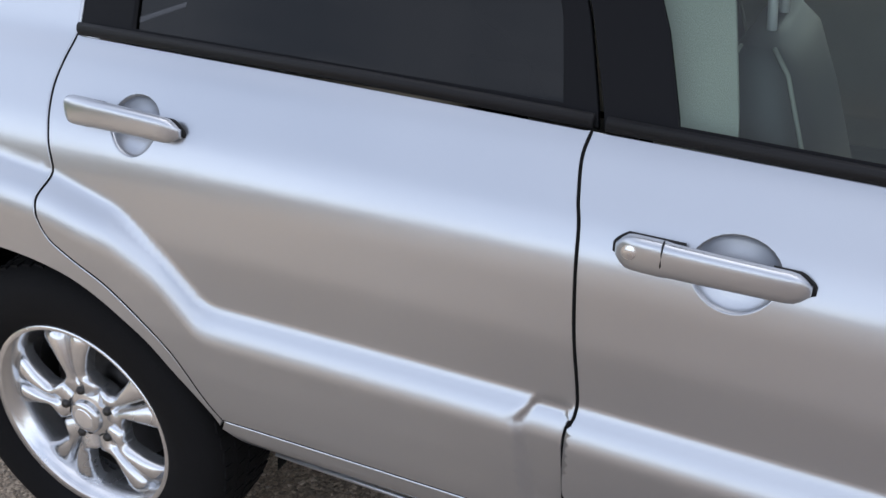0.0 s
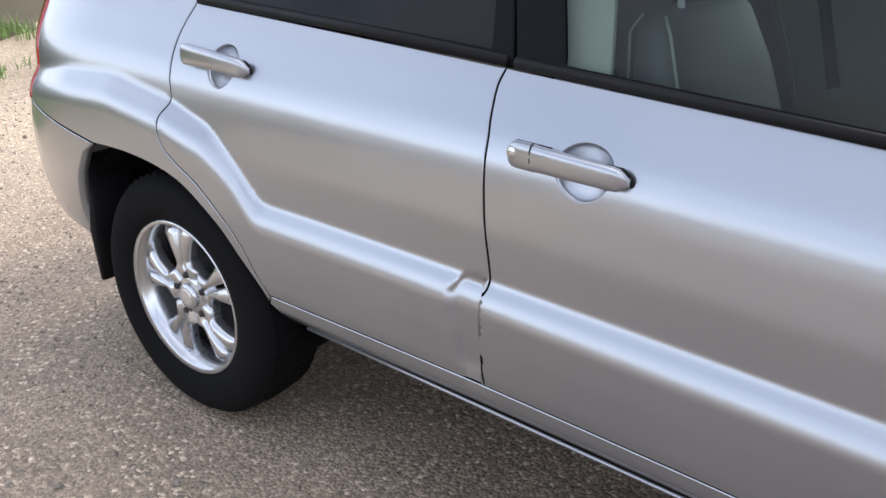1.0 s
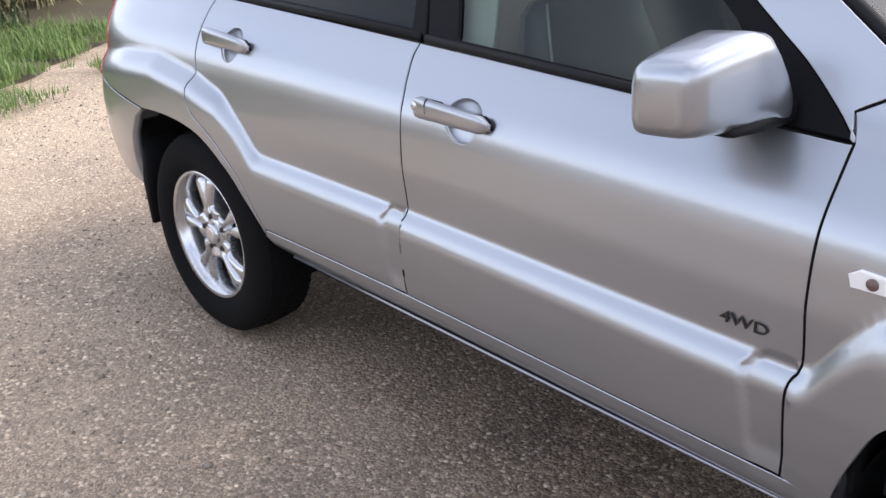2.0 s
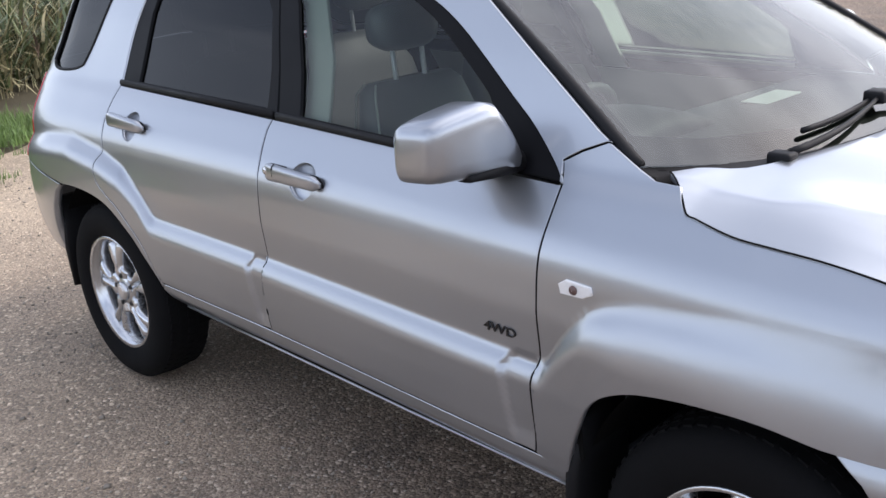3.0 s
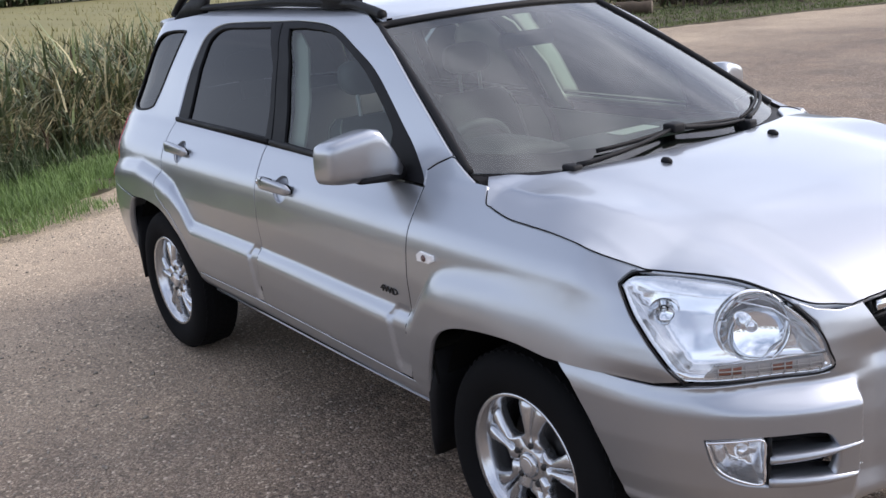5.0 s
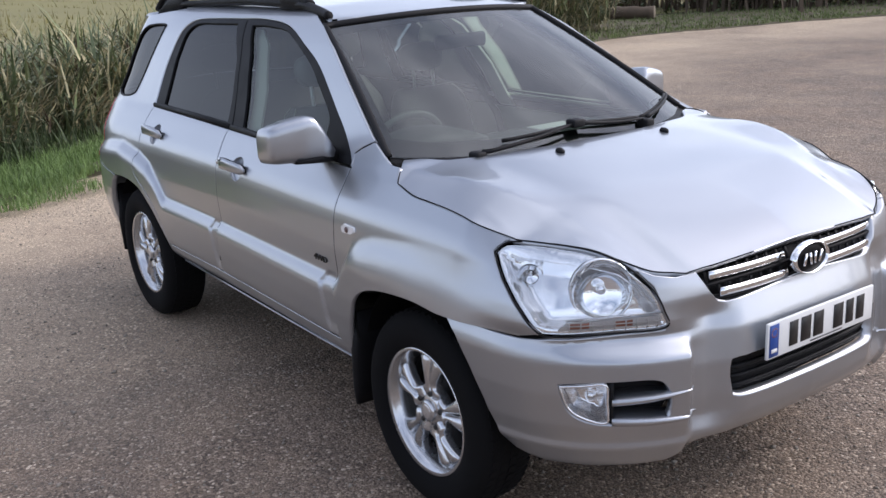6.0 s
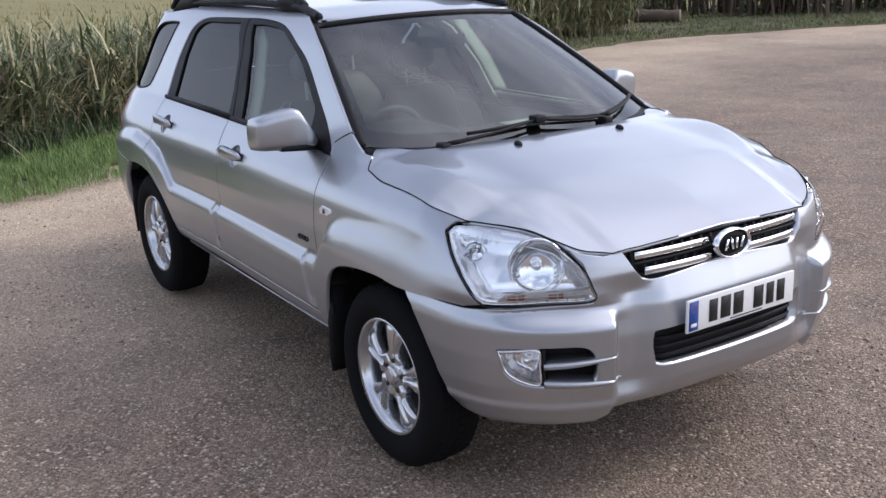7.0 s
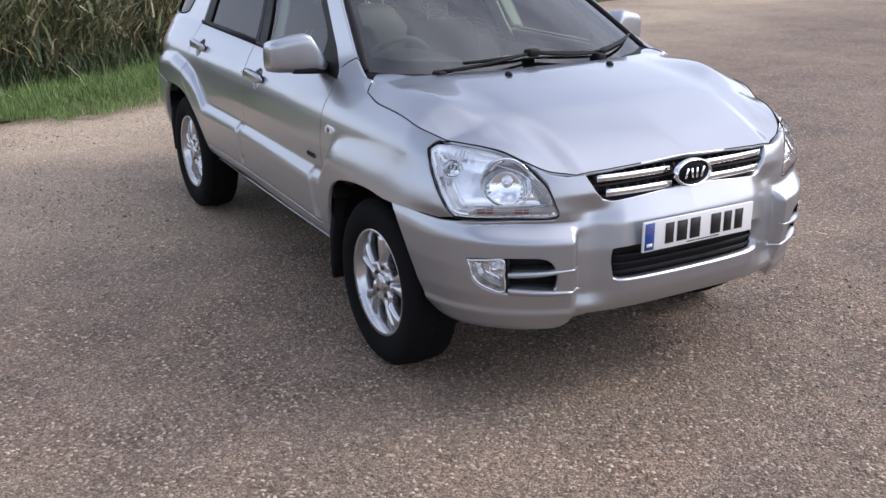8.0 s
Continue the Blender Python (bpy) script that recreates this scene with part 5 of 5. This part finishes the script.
def blades(base, length, width, lean, turn, bend, segments=3):
    """Ribbon leaves: one for each row of base, tapering to a tip and bending over. Returns verts and faces."""
    n = len(base)
    t = np.linspace(0, 1, segments + 1)
    out = np.c_[np.cos(turn), np.sin(turn), np.zeros(n)]
    across = np.c_[-np.sin(turn), np.cos(turn), np.zeros(n)]
    ang = lean[:, None] + bend[:, None] * t[None]
    step = length[:, None] / segments
    hx = np.cumsum(np.c_[np.zeros(n), np.sin(ang[:, :-1]) * step], 1)
    hz = np.cumsum(np.c_[np.zeros(n), np.cos(ang[:, :-1]) * step], 1)
    mid = base[:, None] + out[:, None] * hx[..., None] + np.array((0, 0, 1)) * hz[..., None]
    half = width[:, None] * (1 - .92 * t[None] ** 1.5) / 2
    v = np.stack([mid - across[:, None] * half[..., None], mid + across[:, None] * half[..., None]], 2).reshape(-1, 3)
    k = 2 * (segments + 1)
    f = np.array([(2 * i, 2 * i + 1, 2 * i + 3, 2 * i + 2) for i in range(segments)])
    return v, (np.arange(n)[:, None, None] * k + f[None]).reshape(-1, 4)


def field(name, groups, label, category):
    """One mesh of many blades, a material for each group."""
    vs, fs, ms, at = [], [], [], 0
    for i, (v, f) in enumerate(g[:2] for g in groups):
        vs.append(v)
        fs.append(f + at)
        ms.append(np.full(len(f), i))
        at += len(v)
    v, f = np.vstack(vs), np.vstack(fs)
    data = bpy.data.meshes.new(name)
    data.vertices.add(len(v))
    data.vertices.foreach_set("co", v.astype(np.float32).ravel())
    data.loops.add(f.size)
    data.loops.foreach_set("vertex_index", f.astype(np.int32).ravel())
    data.polygons.add(len(f))
    data.polygons.foreach_set("loop_start", (np.arange(len(f)) * 4).astype(np.int32))
    data.polygons.foreach_set("material_index", np.concatenate(ms).astype(np.int32))
    for g in groups:
        data.materials.append(g[2])
    data.update(calc_edges=True)
    data.validate()
    return tagged(new(name, data), label, category, kind="stuff")


def along(n, d0, d1, a, b, z=.04, power=1.0):
    """Places at random behind the car park's edge, from d0 to d1 metres behind it, along the stretch a to b of it."""
    t = np.gradient(EDGE, axis=0)
    t /= np.hypot(*t.T)[:, None]
    s = rng.uniform(a, b, n) * (len(EDGE) - 1)
    i = np.minimum(s.astype(int), len(EDGE) - 2)
    w = (s - i)[:, None]
    p = EDGE[i] * (1 - w) + EDGE[i + 1] * w
    d = (d0 + (d1 - d0) * rng.random(n) ** power)[:, None]
    p = p + np.c_[-t[i, 1], t[i, 0]] * d
    return np.c_[p, np.full(n, z)]


def clump(p, scale, cut):
    """Thins places out to uneven clumps."""
    keep = np.array([noise.noise(Vector((x * scale, y * scale, 5.0))) + .5 * noise.noise(Vector((x * scale * 3, y * scale * 3, 9.0))) for x, y, z in p])
    return p[keep > cut]


def reed_bed(name, n, d0, d1, a, b, tall, label):
    base = clump(along(n, d0, d1, a, b, .05, .9), .9, -.35)
    n = len(base)
    h = tall * rng.uniform(.55, 1.12, n) * (1 + .45 * np.array([noise.noise(Vector((x * 1.1, y * 1.1, 2))) for x, y, z in base]))
    turn, lean = rng.uniform(0, 6.283, n), rng.gamma(2, .15, n)
    stalk = blades(base, h, np.full(n, .008), lean, turn, rng.normal(.08, .1, n), 3)
    leaf, dark, straw = [], [], []
    for k in range(9):
        up = rng.uniform(.12, .95, n)
        o = base + np.c_[np.cos(turn) * np.sin(lean) * h * up, np.sin(turn) * np.sin(lean) * h * up, np.cos(lean) * h * up]
        g = blades(o, rng.uniform(.25, .8, n), rng.uniform(.012, .042, n), rng.uniform(.15, 1.1, n), rng.uniform(0, 6.283, n), rng.uniform(.4, 1.5, n), 3)
        (straw if k in (1, 5, 7) else dark if k in (2, 4, 6) else leaf).append(g)
    fallen = clump(along(n // 4, d0 - .15, d1, a, b, .1), .9, -.4)
    m = len(fallen)
    fallen[:, 2] = rng.uniform(.1, tall * .6, m)
    straw.append(blades(fallen, rng.uniform(.5, 1.2, m), rng.uniform(.008, .02, m), rng.uniform(.7, 1.7, m), rng.uniform(0, 6.283, m), rng.normal(0, .5, m), 3))
    tip = base + np.c_[np.cos(turn) * np.sin(lean) * h, np.sin(turn) * np.sin(lean) * h, np.cos(lean) * h * .97]
    tip = tip[rng.random(n) < .13]
    heads = []
    for k in range(9):
        heads.append(blades(tip - (0, 0, .02 * k), rng.uniform(.10, .19, len(tip)), np.full(len(tip), .022), rng.uniform(.05, .5, len(tip)), rng.uniform(0, 6.283, len(tip)), rng.uniform(0, .9, len(tip)), 2))

    def join(gs):
        v, f, at = [], [], 0
        for a_, b_ in gs:
            v.append(a_)
            f.append(b_ + at)
            at += len(a_)
        return np.vstack(v), np.vstack(f)

    return field(name, [(*join([stalk] + straw), REED_STRAW), (*join(leaf), REED_GREEN), (*join(dark), REED_DARK), (*join(heads), REED_HEAD)], label, "reeds")


S = 1 / (len(EDGE) - 1) * 8      # one stretch between two of the edge's marks
reed_bed("reed_bed", 5200, 1.35, 3.9, 1.6 * S, 6.4 * S, .80, "tall tangled green and straw-coloured reeds behind the grass verge")
reed_bed("reed_bed", 2600, 1.2, 5.0, 7.2 * S, 8.9 * S, 1.5, "pale straw-coloured reeds beside the far verge")


def grass(name, n, d0, d1, a, b, tall, label, mat=None, wide=.006, power=1.0, cut=-.42):
    p = along(n, d0, d1, a, b, .035, power)
    p[:, :2] += rng.normal(0, .05, (n, 2))
    p = clump(p, 1.6, cut)
    k = len(p)
    return field(name, [(*blades(p, tall * rng.gamma(5, .2, k), wide * rng.uniform(.6, 1.3, k), rng.uniform(0, .6, k), rng.uniform(0, 6.283, k), rng.uniform(.2, 1.2, k), 2), mat or GRASS)], label, "grass")


grass("grass_verge", 52000, -.02, 2.1, 1.6 * S, 5.2 * S, .085, "short bright green grass of the verge", wide=.008)
grass("verge_tufts", 16000, -.55, .5, 1.6 * S, 5.2 * S, .06, "thin tufts of grass straying onto the chippings", wide=.007, cut=.12)
grass("grass_verge", 30000, -.1, 5.0, 6.6 * S, 13.0 * S, .06, "short dull green grass of the far verge", FAR_GRASS, .022, cut=-.25)
grass("verge_weeds", 3500, .95, 1.8, 1.6 * S, 5.2 * S, .26, "taller weeds at the foot of the reeds", REED_DARK, .022)
grass("meadow_grass", 30000, 5.0, 70.0, 1.5 * S, 10 * S, .26, "dry yellow meadow grass beyond the reeds", DRY_GRASS, .05, 1.3)
tagged(sheet("meadow", [off_edge(4.6, .075), off_edge(12, .11), off_edge(40, .2), off_edge(120, .35), off_edge(600, .6)], DRY_GRASS), "flat dry yellow meadow", "meadow", kind="structure")


def wood(name, centre_line, n, tall, deep, label, leaf=.16, per=46, stems=3):
    """A thick row of shrubs: bare stems rising from the ground and many small leaves in uneven clumps."""
    line = curve(centre_line, 12)
    pick = rng.uniform(0, len(line) - 1.001, n)
    i = pick.astype(int)
    p = line[i] + (line[i + 1] - line[i]) * (pick - i)[:, None] + rng.normal(0, deep, (n, 2))
    base = np.repeat(np.c_[p, np.zeros(n)], stems, 0) + np.c_[rng.normal(0, .25, (n * stems, 2)), np.zeros(n * stems)]
    m = len(base)
    stem = blades(base, tall * rng.uniform(.5, 1.05, m), tall * rng.uniform(.012, .03, m), np.abs(rng.normal(0, .12, m)), rng.uniform(0, 6.283, m), rng.normal(0, .25, m), 4)
    c = np.repeat(np.c_[p, tall * rng.uniform(.08, 1.0, n)], per, 0)
    c = c + rng.normal(0, 1, c.shape) * np.array((tall * .16, tall * .16, tall * .17))
    c[:, 2] = np.abs(c[:, 2]) + .02
    k = len(c)
    leaves = blades(c, leaf * rng.uniform(.6, 1.6, k), leaf * rng.uniform(.35, .8, k), rng.uniform(.2, 2.4, k), rng.uniform(0, 6.283, k), rng.uniform(-.6, 1.2, k), 2)
    return field(name, [(*stem, BARK), (*leaves, LEAF)], label, "bushes")


wood("thicket", [(-24, 21), (-18.5, 19.5), (-15.2, 20.2), (-13.0, 22.2), (-11.0, 24.6), (-6.5, 28.5)], 230, 3.2, .9, "dark thicket of bare-stemmed bushes behind the far verge", .16, 46, 5)
wood("far_hedge", [(-110, -40), (-105, 0), (-98, 30), (-80, 55), (-45, 62), (-20, 50)], 620, 7.0, 3.0, "distant olive-brown hedge beyond the meadow", .9, 40, 2)
wood("far_hedge", [(-90, -70), (-40, -95), (20, -90), (75, -60), (95, 0), (80, 60), (30, 70), (0, 62)], 420, 8.0, 3.0, "distant dark hedge round the car park", 1.1, 36, 2)


def log(x0, y0, x1, y1, r):
    """A fallen trunk with a sawn end and a few knots."""
    pts = [(x0 + (x1 - x0) * t, y0 + (y1 - y0) * t, .06 + r * .9 + .02 * math.sin(5 * t)) for t in np.linspace(0, 1, 14)]
    ob = part("fallen_log", tube(pts, [r * (1 + .08 * math.sin(k * 2.1)) for k in range(14)], 14), BARK, None)
    tagged(ob, "grey weathered fallen log on the far grass verge", "log")
    part("sawn_end", lathe([(r * .93, 0), (r * .9, .012), (.001, .014)], 14), WOOD, ob, "pale sawn end").matrix_basis = look((x1, y1, .06 + r * .9), (x1 + (x1 - x0), y1 + (y1 - y0), .06 + r * .9)) @ pose(0, 0, 0, -90, 0, 0)


log(-15.6, 15.4, -13.9, 16.6, .17)
for x, y, h in ((-17.2, 15.6, 1.15), (-18.4, 17.4, 1.3)):
    post = part("fence_post", block(x - .06, x + .06, y - .06, y + .06, 0, h, .015), WOOD, None)
    tagged(post, "grey weathered wooden fence post among the reeds", "fence post", group="fence posts")
tagged(part("fence_rail", tube([(-17.25, 15.75, .82), (-16.2, 16.9, .70), (-15.4, 17.7, .60)], .05, 8), WOOD, None), "grey weathered broken wooden fence rail", "fence rail")
